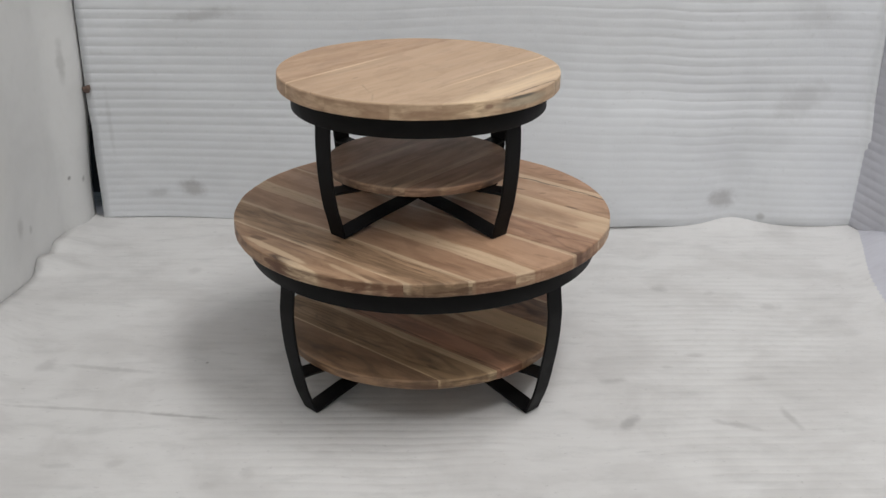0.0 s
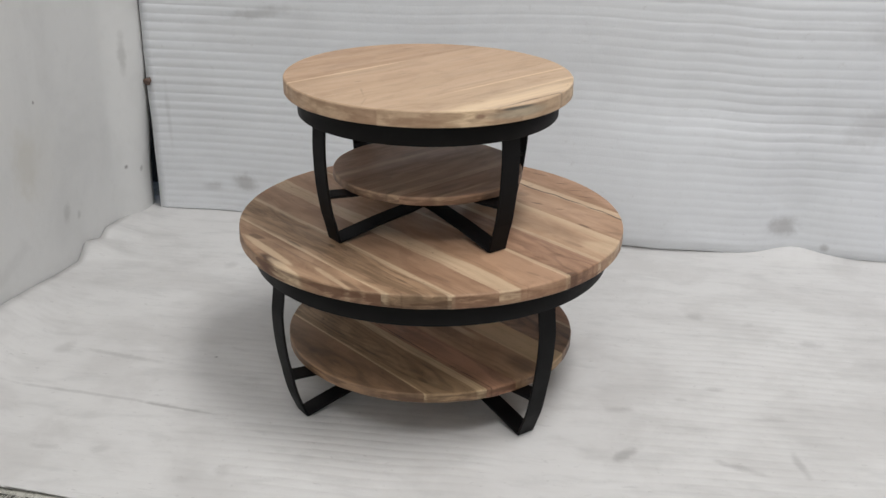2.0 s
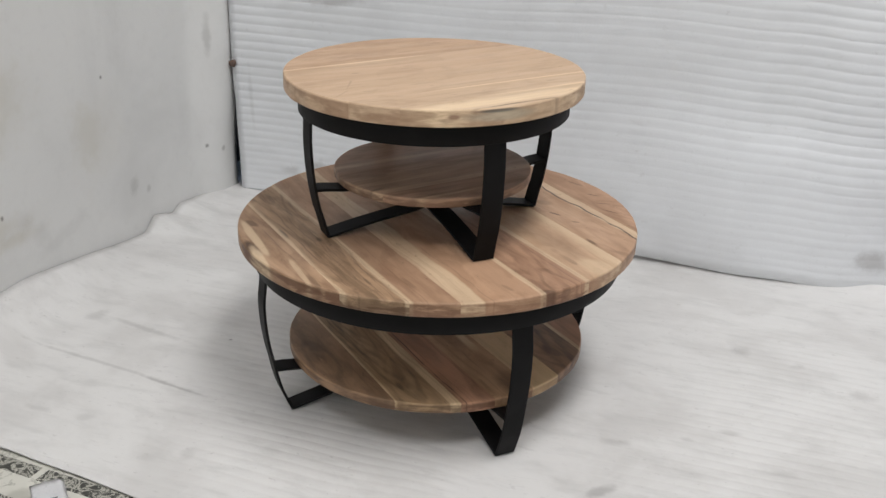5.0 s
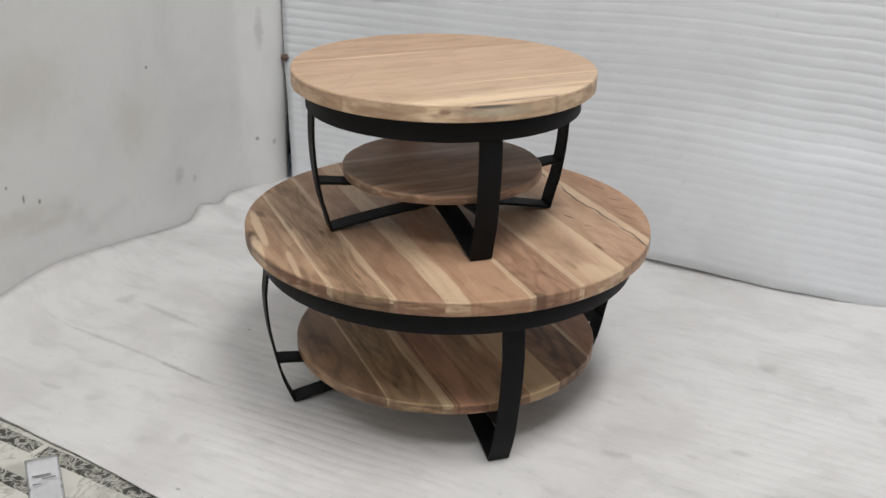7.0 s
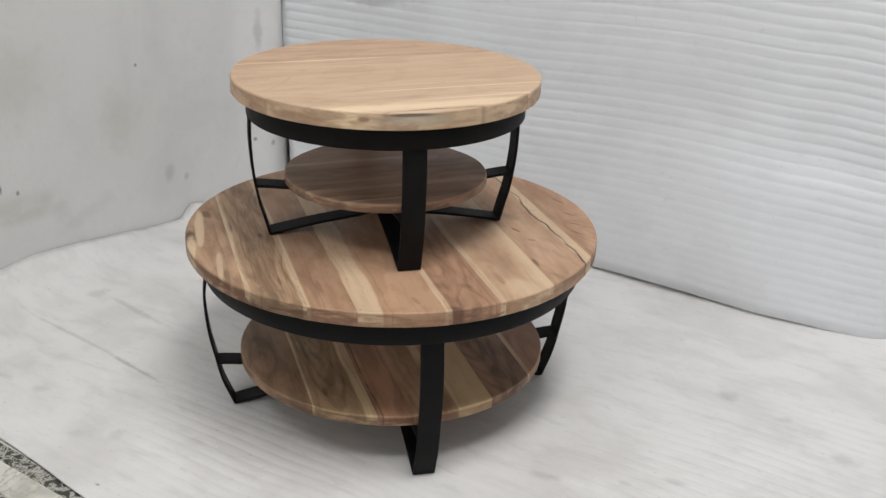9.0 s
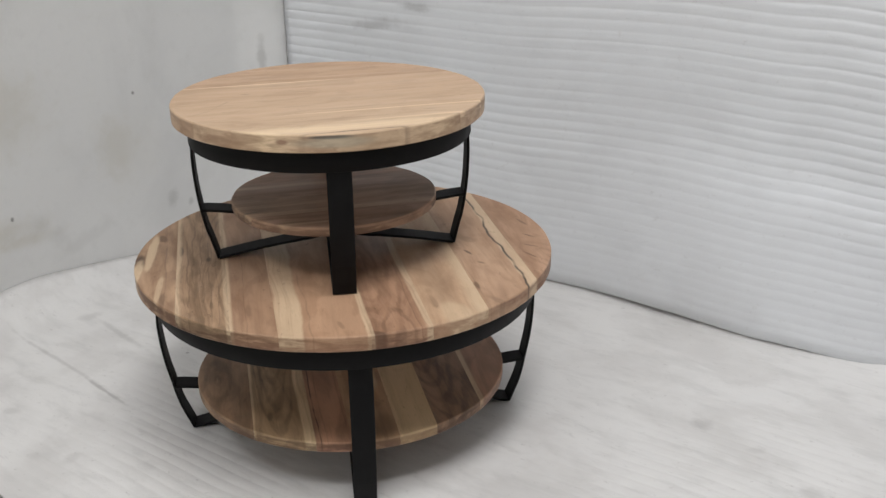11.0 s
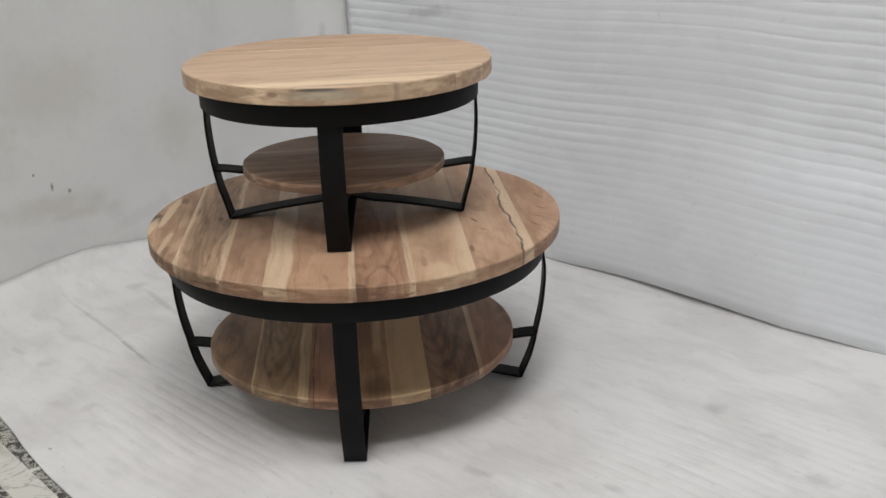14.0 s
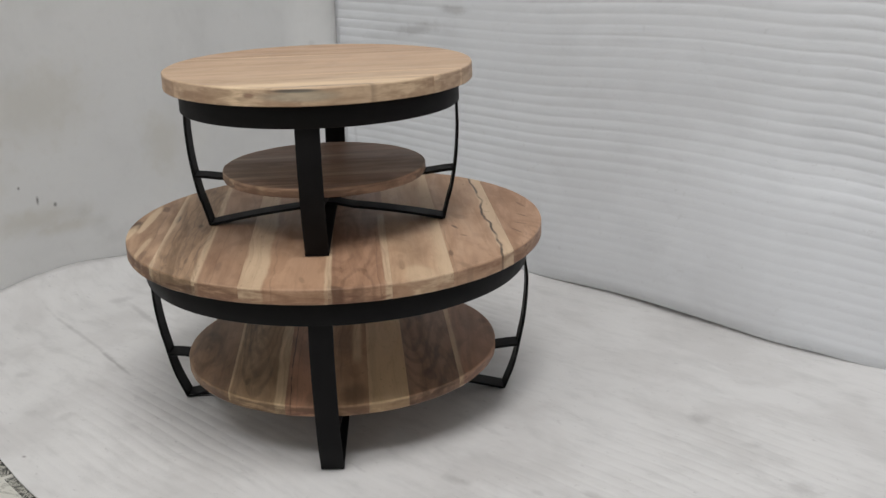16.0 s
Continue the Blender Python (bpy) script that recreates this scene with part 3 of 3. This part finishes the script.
def plank_mesh(radius, y0, y1, thick, seed, rough=0.0012):
    """One board of a round top, cut by two seams: slightly eased edges, a faintly uneven saw line round the rim. Top at z = 0."""
    gap = 0.00008
    lo, hi = max(y0 + gap, -radius), min(y1 - gap, radius)
    n = max(8, int(abs(math.asin(max(-1, min(1, hi / radius))) - math.asin(max(-1, min(1, lo / radius)))) / 0.022))
    layers = []
    for z, inset in ((0.0, 0.0022), (-0.0007, 0.0009), (-0.0025, 0.0), (-thick + 0.002, 0.0), (-thick, 0.0015)):
        r = radius - inset
        a0, a1 = math.asin(max(-1, lo / r)), math.asin(min(1, hi / r))
        right, left = [], []
        for i in range(n + 1):
            t = a0 + (a1 - a0) * i / n
            for side, out in ((1, right), (-1, left)):
                c, y = side * math.cos(t), r * math.sin(t)
                d = rough * (wob(c * 9 + seed, y * 22, z * 40) + 0.5 * wob(c * 40, y * 100 + seed, z * 90) - 0.4)
                out.append((c * r + side * d, y, z))
        layers.append(right + left[::-1])
    m = len(layers[0])
    bm = bmesh.new()
    vs = [[bm.verts.new(p) for p in ring] for ring in layers]
    for k in range(len(vs) - 1):
        for i in range(m):
            j = (i + 1) % m
            bm.faces.new((vs[k][i], vs[k][j], vs[k + 1][j], vs[k + 1][i]))
    # top and bottom as ladders of quads between the two arcs
    h = n + 1
    for k, ring in ((0, vs[0]), (-1, vs[-1])):
        for i in range(h - 1):
            a, b, c, d = ring[i], ring[i + 1], ring[m - 2 - i], ring[m - 1 - i]
            bm.faces.new((a, b, c, d))
    return bm


def flat_bar(path, width, thick):
    """A flat bar swept along points (radius, z) of one upright plane; its broad side faces across that plane's normal. Local x is outwards, y the bar's width."""
    bm = bmesh.new()
    sections = []
    c = 0.0009
    for i, (r, z) in enumerate(path):
        r0, z0 = path[max(0, i - 1)]
        r1, z1 = path[min(len(path) - 1, i + 1)]
        d = math.hypot(r1 - r0, z1 - z0)
        tr, tz = (r1 - r0) / d, (z1 - z0) / d
        nr, nz = tz, -tr
        h, t = width / 2, thick / 2
        profile = [(-h, -t + c), (-h, t - c), (-h + c, t), (h - c, t), (h, t - c), (h, -t + c), (h - c, -t), (-h + c, -t)]
        sections.append([bm.verts.new((r + nr * o, w, z + nz * o)) for w, o in profile])
    for a, b in zip(sections, sections[1:]):
        for i in range(8):
            j = (i + 1) % 8
            bm.faces.new((a[i], a[j], b[j], b[i]))
    bm.faces.new(sections[0])
    bm.faces.new(list(reversed(sections[-1])))
    return bm


def hoop(radius, z0, z1, thick):
    """A flat bar rolled into a ring, edges eased."""
    bm = bmesh.new()
    c = 0.001
    prof = [(radius, z0 + c), (radius, z1 - c), (radius - c, z1), (radius - thick + c, z1), (radius - thick, z1 - c), (radius - thick, z0 + c), (radius - thick + c, z0), (radius - c, z0)]
    n = 180
    rings = [[bm.verts.new((r * math.cos(2 * math.pi * i / n), r * math.sin(2 * math.pi * i / n), z)) for r, z in prof] for i in range(n)]
    for i in range(n):
        a, b = rings[i], rings[(i + 1) % n]
        for k in range(8):
            j = (k + 1) % 8
            bm.faces.new((a[k], b[k], b[j], a[j]))
    return bm


def disc(radius, z0, z1):
    bm = bmesh.new()
    bmesh.ops.create_cone(bm, cap_ends=True, segments=96, radius1=radius, radius2=radius, depth=z1 - z0, matrix=Matrix.Translation((0, 0, (z0 + z1) / 2)))
    return bm


def turned(ob, degrees, z=0.0):
    ob.matrix_local = pose(0, 0, z, 0, 0, degrees)
    return ob


def boards(parent, radius, thick, planks, seed):
    for i, (y0, y1, material) in enumerate(planks):
        bm = plank_mesh(radius, y0, y1, thick, seed + i)
        part("plank", bm, material, parent)


def round_table(name, place, leg_turn, radius, height, top_thick, ring_radius, ring_low, profile, base_rise, shelf_radius, shelf_z, shelf_thick, bar_z, bar_reach,
                top_turn, top_planks, shelf_planks, bar, seed):
    table = new(name)
    table.matrix_world = pose(*place)
    core = 0.0016
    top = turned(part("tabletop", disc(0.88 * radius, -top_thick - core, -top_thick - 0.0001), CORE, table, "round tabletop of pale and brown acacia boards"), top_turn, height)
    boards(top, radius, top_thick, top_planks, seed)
    part("ring", hoop(ring_radius, ring_low, height - top_thick - 0.0002, 0.005), IRON, table, "black iron ring under the tabletop", True)
    foot = profile[0][0]
    leg_path = [(bend([(z, r) for r, z in profile], z) - 0.0025, z) for z in steps(0.0022, ring_low + 0.012, 30)]
    for k in range(4):
        leg = part("leg", flat_bar(leg_path, bar, 0.005), IRON, table)
        turned(leg, leg_turn + 90 * k)
    # two flat bars cross under the shelf, bowed up from foot to foot
    for k in range(2):
        path = []
        for x in steps(-foot + 0.003, foot - 0.003, 40):
            q = 1 - abs(x) / foot
            path.append((x, 0.0025 + base_rise * (1.25 * q - 0.25 * q * q) * (1 - 0.12 * q * q) + 0.0045 * k * smooth_step(0.75, 0.95, q)))
        turned(part("base_bar", flat_bar(path, bar, 0.005), IRON, table), leg_turn + 90 * k)
    # and two more carry the shelf
    for k in range(2):
        path = [(x, bar_z + 0.007 * smooth_step(shelf_radius * 0.9, bar_reach, abs(x)) - 0.0052 * k * (1 - smooth_step(0.06, 0.12, abs(x)))) for x in steps(-bar_reach + 0.002, bar_reach - 0.002, 40)]
        turned(part("shelf_bar", flat_bar(path, bar, 0.005), IRON, table), leg_turn + 90 * k)
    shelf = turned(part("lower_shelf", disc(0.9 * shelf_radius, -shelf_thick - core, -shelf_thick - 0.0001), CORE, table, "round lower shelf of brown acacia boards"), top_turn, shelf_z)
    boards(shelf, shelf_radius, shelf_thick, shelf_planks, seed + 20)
    return table


K = 1.0
SHELF_SAP = lin(218, 192, 154)
LARGE_TOP = [
    (-1.0, -0.322, wood("acacia_cream_and_brown", lin(170, 136, 104, K), lin(122, 84, 60, K), 1.0, [], [(-0.340, 0.012, 0.0012, -0.12, 0.15)],
                        [(-0.012, -0.390, 0.045, 0.011, 0, 1.0), (-0.13, -0.35, 0.02, 0.008, 10, 0.6), (0.175, -0.345, 0.03, 0.006, 0, 0.5)], 0.30, 0.7,
                        pale=((-0.05, -0.370, 0.11, 0.009, -4, 0.7), (0.06, -0.396, 0.085, 0.012, -6, 0.75), (0.13, -0.352, 0.07, 0.006, -4, 0.5)))),
    (-0.322, -0.233, wood("acacia_grey_grain", lin(166, 133, 101, K), lin(110, 82, 58, K), 2.0, [(-0.33, -0.313, 0.016, 0.004), (-0.239, -0.230, 0.005, 0.002)],
                          [(-0.262, 0.02, 0.0012, -0.1, 0.3), (-0.290, 0.025, 0.0014, -0.25, 0.2), (-0.275, 0.03, 0.001, -0.3, 0.25), (-0.300, 0.02, 0.0012, -0.1, 0.28), (-0.249, 0.015, 0.001, 0.0, 0.3)],
                          [(0.006, -0.263, 0.012, 0.005, 0, 0.8), (-0.047, -0.314, 0.025, 0.005, 0, 0.7), (0.22, -0.261, 0.02, 0.004, 0, 0.5)], 0.5, 0.95, rings=16.0)),
    (-0.233, -0.158, wood("acacia_pink_brown", lin(167, 131, 101, K), lin(134, 95, 70, K), 3.0, [(-0.24, -0.228, 0.006, 0.0025)], [(-0.205, 0.012, 0.0009, 0.0, 0.35)], [(0.26, -0.2, 0.03, 0.006, 0, 0.35)], 0.30, 0.5)),
    (-0.158, -0.012, wood("acacia_sap_and_tan", lin(180, 141, 109, K), lin(150, 108, 79, K), 4.0, [(-0.160, -0.116, 0.03, 0.003), (-0.018, -0.010, 0.006, 0.002, -0.05, 0.45)],
                          [(-0.106, 0.022, 0.0012, 0.12, 0.42)], [(0.277, -0.127, 0.008, 0.004, 0, 0.5), (0.262, -0.138, 0.005, 0.003, 0, 0.45), (0.35, -0.055, 0.016, 0.004, 10, 0.35), (-0.03, -0.114, 0.06, 0.012, 0, 0.25)], 0.20, 0.4, rings=6.0)),
    (-0.012, 0.092, wood("acacia_cathedral_brown", lin(170, 130, 100, K), lin(128, 88, 64, K), 5.0, [(-0.014, -0.006, 0.004, 0.0015), (0.080, 0.096, 0.008, 0.002, 0.0, 0.45)], [(0.072, 0.012, 0.0010, 0.1, 0.4)], [(0.395, -0.002, 0.02, 0.007, 60, 0.7), (0.2, 0.03, 0.07, 0.014, 4, 0.2)], 0.4, 0.5, rings=12.0,
                            figures=((0.80, 0.036, 0.52, 0.050, 0, 6.5, 0.6),))),
    (0.092, 0.196, wood("acacia_pale_tan", lin(192, 157, 123, K), lin(170, 128, 97, K), 6.0, [(0.172, 0.21, 0.03, 0.012)], [], [(0.30, 0.112, 0.03, 0.006, 0, 0.35), (0.22, 0.135, 0.12, 0.034, 2, 0.2), (0.235, 0.135, 0.09, 0.024, 4, 0.15)], 0.22, 0.4, rings=5.0,
                     pale=((0.36, 0.14, 0.06, 0.03, 0, 0.5),))),
    (0.196, 0.312, wood("acacia_pale_pink_dark_vein", lin(186, 149, 117, K), lin(160, 118, 89, K), 7.0, [(0.291, 0.320, 0.026, 0.0015)],
                        [(0.291, 0.036, 0.0034, -0.30, 0.5), (0.200, 0.010, 0.0016, 0.12, 0.5)],
                        [(0.093, 0.223, 0.013, 0.003, 20, 0.9), (0.03, 0.24, 0.02, 0.012, 30, 0.3), (0.25, 0.201, 0.018, 0.005, 0, 0.8), (0.15, 0.235, 0.008, 0.003, 40, 0.6), (0.323, 0.222, 0.03, 0.008, 30, 0.35)], 0.2, 0.4, rings=5.0)),
    (0.312, 1.0, wood("acacia_tan_edge", lin(180, 141, 110, K), lin(148, 106, 78, K), 8.0, [], [], [(0.037, 0.361, 0.018, 0.003, 35, 0.7), (0.09, 0.35, 0.016, 0.003, 50, 0.6), (0.135, 0.335, 0.02, 0.003, 25, 0.6), (-0.04, 0.37, 0.02, 0.003, 15, 0.5)], 0.28, 0.5, rings=7.0,
                      figures=((0.15, 0.37, 0.11, 0.05, 20, 3.0, 0.3),))),
]
LARGE_SHELF = [
    (-1.0, -0.210, wood("acacia_walnut_brown", lin(156, 121, 89, K), lin(106, 79, 57, K), 11.0, [], [], [(-0.05, -0.26, 0.05, 0.02, 0, 0.25)], 0.5, 0.5, rings=5.0, figures=((0.02, -0.27, 0.13, 0.04, 0, 2.0, 0.35),))),
    (-0.210, -0.104, wood("acacia_figured_olive", lin(168, 136, 98, K), lin(108, 82, 56, K), 12.0, [(-0.22, -0.204, 0.008, 0.002), (-0.122, -0.09, 0.014, 0.002)], [(-0.198, 0.02, 0.0016, -0.3, 0.2), (-0.185, 0.02, 0.0012, -0.3, 0.1)], [(0.184, -0.178, 0.02, 0.006, 0, 0.5)], 0.4, 0.5, SHELF_SAP, rings=12.0,
                            figures=((-0.15, -0.163, 0.452, 0.047, 0, 4.8, 0.5),), pale=((0.312, -0.160, 0.022, 0.06, 0, 0.9),))),
    (-0.104, -0.040, wood("acacia_red_brown", lin(172, 126, 95, K), lin(120, 84, 62, K), 13.0, [], [(-0.096, 0.012, 0.0019, -0.3, 0.3), (-0.085, 0.012, 0.001, -0.2, 0.3), (-0.045, 0.006, 0.0012, -0.3, 0.3)], [], 0.5, 0.7, rings=10.0)),
    (-0.040, 0.045, wood("acacia_dull_tan", lin(174, 137, 100, K), lin(128, 93, 66, K), 14.0, [(0.02, 0.036, 0.01, 0.004, -0.3, 0.1)], [(-0.005, 0.02, 0.0014, -0.25, 0.2)], [(0.272, 0.020, 0.045, 0.026, 0, 0.5)], 0.4, 0.5, SHELF_SAP, rings=8.0)),
    (0.045, 0.117, wood("acacia_pale_board", lin(196, 165, 125, K), lin(156, 123, 88, K), 15.0, [(0.02, 0.13, 0.02, 0.01)], [], [], 0.35, 0.4, lin(206, 178, 138, K), rings=7.0, figures=((-0.04, 0.085, 0.12, 0.026, 0, 2.5, 0.5),))),
    (0.117, 0.214, wood("acacia_dark_brown", lin(152, 116, 88, K), lin(100, 73, 54, K), 16.0, [], [], [(0.2, 0.16, 0.03, 0.012, 10, 0.4), (0.1, 0.185, 0.03, 0.01, 0, 0.3)], 0.6, 0.7, rings=11.0, figures=((0.18, 0.19, 0.16, 0.03, 5, 3.0, 0.22),))),
    (0.214, 1.0, wood("acacia_mid_brown", lin(170, 124, 93, K), lin(124, 88, 63, K), 17.0, [(0.21, 0.224, 0.006, 0.003)], [], [(-0.05, 0.29, 0.02, 0.01, 0, 0.4)], 0.4, 0.5, SHELF_SAP, rings=7.0)),
]
PALE = lin(228, 202, 168)
SMALL_TOP = [
    (-1.0, -0.212, wood("acacia_sap_edge", lin(210, 179, 145, 0.91), lin(180, 143, 111, 0.91), 21.0, [(-0.256, -0.226, 0.04, 0.012)], [(-0.2725, 0.006, 0.0022, -0.08, 0.08)], [(0.03, -0.223, 0.05, 0.003, 3, 0.15)], 0.12, 0.16,
                        rim=((-0.045, -0.005, 0.042, 0.0035, 0.85, (0.06, 0.055, 0.05)), (-0.04, -0.014, 0.07, 0.010, 0.45, (0.36, 0.35, 0.28)), (-0.117, -0.013, 0.010, 0.005, 0.65, (0.17, 0.075, 0.05)), (-0.128, -0.019, 0.012, 0.004, 0.4, (0.2, 0.11, 0.07))), sap=PALE, mottle=0.3, rings=3.0)),
    (-0.212, -0.138, wood("acacia_light_tan", lin(205, 173, 140, 0.91), lin(176, 138, 107, 0.91), 22.0, [(-0.145, -0.136, 0.004, 0.0018, -0.06, 0.3), (-0.222, -0.205, 0.03, 0.006, 0.0, 0.3)], [], [(0.15, -0.17, 0.012, 0.003, 0, 0.25), (-0.02, -0.19, 0.10, 0.006, 2, 0.14), (-0.1, -0.165, 0.08, 0.004, 1, 0.11)], 0.12, 0.16, sap=PALE, mottle=0.3, rings=4.0)),
    (-0.138, -0.012, wood("acacia_broad_tan", lin(204, 171, 138, 0.91), lin(178, 140, 109, 0.91), 23.0, [], [], [(-0.07, -0.085, 0.03, 0.004, 0, 0.17), (-0.188, -0.020, 0.060, 0.0024, 56, 0.26), (-0.235, -0.085, 0.03, 0.0022, 40, 0.2), (0.02, -0.118, 0.10, 0.006, 1, 0.15), (0.1, -0.06, 0.04, 0.006, 2, 0.11), (0.2, -0.09, 0.02, 0.004, 0, 0.15)], 0.12, 0.14, sap=PALE, mottle=0.32, rings=3.0)),
    (-0.012, 0.115, wood("acacia_even_tan", lin(204, 170, 137, 0.91), lin(176, 138, 107, 0.91), 24.0, [(0.108, 0.122, 0.004, 0.0018, -0.3, 0.02)], [], [(-0.150, 0.036, 0.008, 0.004, 0, 0.30), (-0.041, 0.028, 0.016, 0.003, 0, 0.28), (-0.03, 0.065, 0.03, 0.003, 0, 0.17), (-0.09, 0.09, 0.10, 0.006, -1, 0.12), (0.14, 0.05, 0.05, 0.006, 3, 0.12)], 0.15, 0.16, sap=PALE, mottle=0.3, rings=4.0)),
    (0.115, 1.0, wood("acacia_far_tan", lin(200, 164, 131, 0.91), lin(170, 131, 101, 0.91), 25.0, [], [], [(0.02, 0.155, 0.03, 0.003, 0, 0.20), (0.12, 0.2, 0.014, 0.003, 0, 0.25), (-0.1, 0.17, 0.05, 0.004, 0, 0.12)], 0.2, 0.2, sap=PALE, mottle=0.32, rings=4.0)),
]
SMALL_SHELF_SAP = lin(196, 166, 136)
SMALL_SHELF = [
    (-1.0, -0.10, wood("acacia_shelf_brown", lin(170, 133, 105, K), lin(126, 95, 74, K), 31.0, [(-0.160, -0.150, 0.014, 0.005, -0.2, 0.0)], [], [(-0.1, -0.15, 0.03, 0.01, 0, 0.3)], 0.4, 0.5, SMALL_SHELF_SAP)),
    (-0.10, 0.0, wood("acacia_shelf_grey", lin(166, 134, 107, K), lin(124, 97, 78, K), 32.0, [(-0.104, -0.078, 0.018, 0.006), (-0.05, -0.038, 0.012, 0.005, -0.2, 0.0)], [], [(-0.165, -0.075, 0.02, 0.004, 10, 0.6)], 0.4, 0.6, SMALL_SHELF_SAP)),
    (0.0, 0.09, wood("acacia_shelf_dull", lin(164, 130, 105, K), lin(126, 95, 75, K), 33.0, [(0.06, 0.075, 0.02, 0.006, -0.2, 0.05)], [], [], 0.4, 0.5, SMALL_SHELF_SAP)),
    (0.09, 1.0, wood("acacia_shelf_far", lin(168, 131, 105, K), lin(129, 98, 76, K), 34.0, [], [], [], 0.35, 0.5)),
]

LARGE_LEG = [(0.3260, 0.0), (0.3455, 0.0497), (0.3540, 0.0813), (0.3605, 0.115), (0.3670, 0.147), (0.3715, 0.180), (0.3740, 0.210), (0.3748, 0.245), (0.3715, 0.272), (0.3698, 0.29), (0.3690, 0.32)]
SMALL_LEG = [(0.2278, 0.0), (0.2400, 0.047), (0.2440, 0.0595), (0.2515, 0.1), (0.2560, 0.137), (0.2577, 0.165), (0.2585, 0.185), (0.2580, 0.215), (0.2560, 0.25)]
H1 = 0.3686
large_table = round_table("coffee_table", (0, 0, 0), -45.5, 0.400, H1, 0.0275, 0.3705, 0.2925, LARGE_LEG, 0.062, 0.308, 0.1155, 0.021, 0.0905, 0.356,
                          -41.0, LARGE_TOP, LARGE_SHELF, 0.041, 1)
tagged(large_table, "large round acacia coffee table with black iron legs and lower shelf", "coffee table", "stacked round tables")
small_table = round_table("coffee_table", (-0.007, -0.016, H1), -45.0, 0.2863, 0.3056, 0.031, 0.2605, 0.2330, SMALL_LEG, 0.037, 0.194, 0.1136, 0.017, 0.0922, 0.249,
                          51.0, SMALL_TOP, SMALL_SHELF, 0.042, 50)
tagged(small_table, "small round acacia coffee table standing on the larger one", "coffee table", "stacked round tables")

# ---- small things ----


def inlay_strips():
    """Dark marble strips let into the pale floor in front of the foam, a little askew to it."""
    for row, width, starts in ((-0.600, 0.034, (-0.897, -0.545, -0.195, 0.155)), (-0.690, 0.030, (-0.98, -0.63, -0.28, 0.07))):
        for x in starts:
            y = row - 0.06 * (x + 0.17 + 0.55)
            ob = link_mesh("strip", box(-0.169, 0.169, -width / 2, width / 2, -0.02, 0.0, 0.001), DARK_STONE, floor)
            ob.matrix_world = pose(x + 0.17, y, -0.0050, 0, 0, -3.4)


inlay_strips()


def paper_scrap():
    bm = bmesh.new()
    n, m = 10, 16
    g = [[bm.verts.new((-0.029 + 0.058 * i / n, -0.06 + 0.12 * j / m, 0.004 * (1 + wob(i * 0.5, j * 0.35, 2.0)) + (0.006 * max(0, j - 12)))) for i in range(n + 1)] for j in range(m + 1)]
    for j in range(m):
        for i in range(n):
            bm.faces.new((g[j][i], g[j][i + 1], g[j + 1][i + 1], g[j + 1][i]))
    bmesh.ops.solidify(bm, geom=list(bm.faces), thickness=0.0004)
    ob = link_mesh("paper_scrap", bm, PAPER, smooth=True)
    ob.matrix_world = pose(-0.448, -0.684, -0.0055, 0, 0, 50)
    tagged(ob, "crumpled scrap of printed white paper on the stone floor", "paper")
    for x0, x1, y in ((-0.02, 0.012, 0.030), (-0.004, 0.02, 0.018), (-0.02, -0.006, 0.004)):
        part("print_bar", box(x0, x1, y, y + 0.003, 0.0098, 0.0102), INK, ob)


paper_scrap()


def tape_tuft():
    bm = bmesh.new()
    bmesh.ops.create_icosphere(bm, subdivisions=2, radius=0.011)
    for v in bm.verts:
        v.co = Vector((v.co.x * 1.2, v.co.y * 0.5, v.co.z)) * (1 + 0.5 * wob(v.co.x * 160, v.co.y * 160, v.co.z * 160))
    ob = link_mesh("tape_tuft", bm, TAPE, smooth=False)
    ob.matrix_world = pose(-0.970, 0.846, 0.408, 0, 0, 0)
    tagged(ob, "torn brown tuft of tape on the foam sheet's edge", "tape")


tape_tuft()
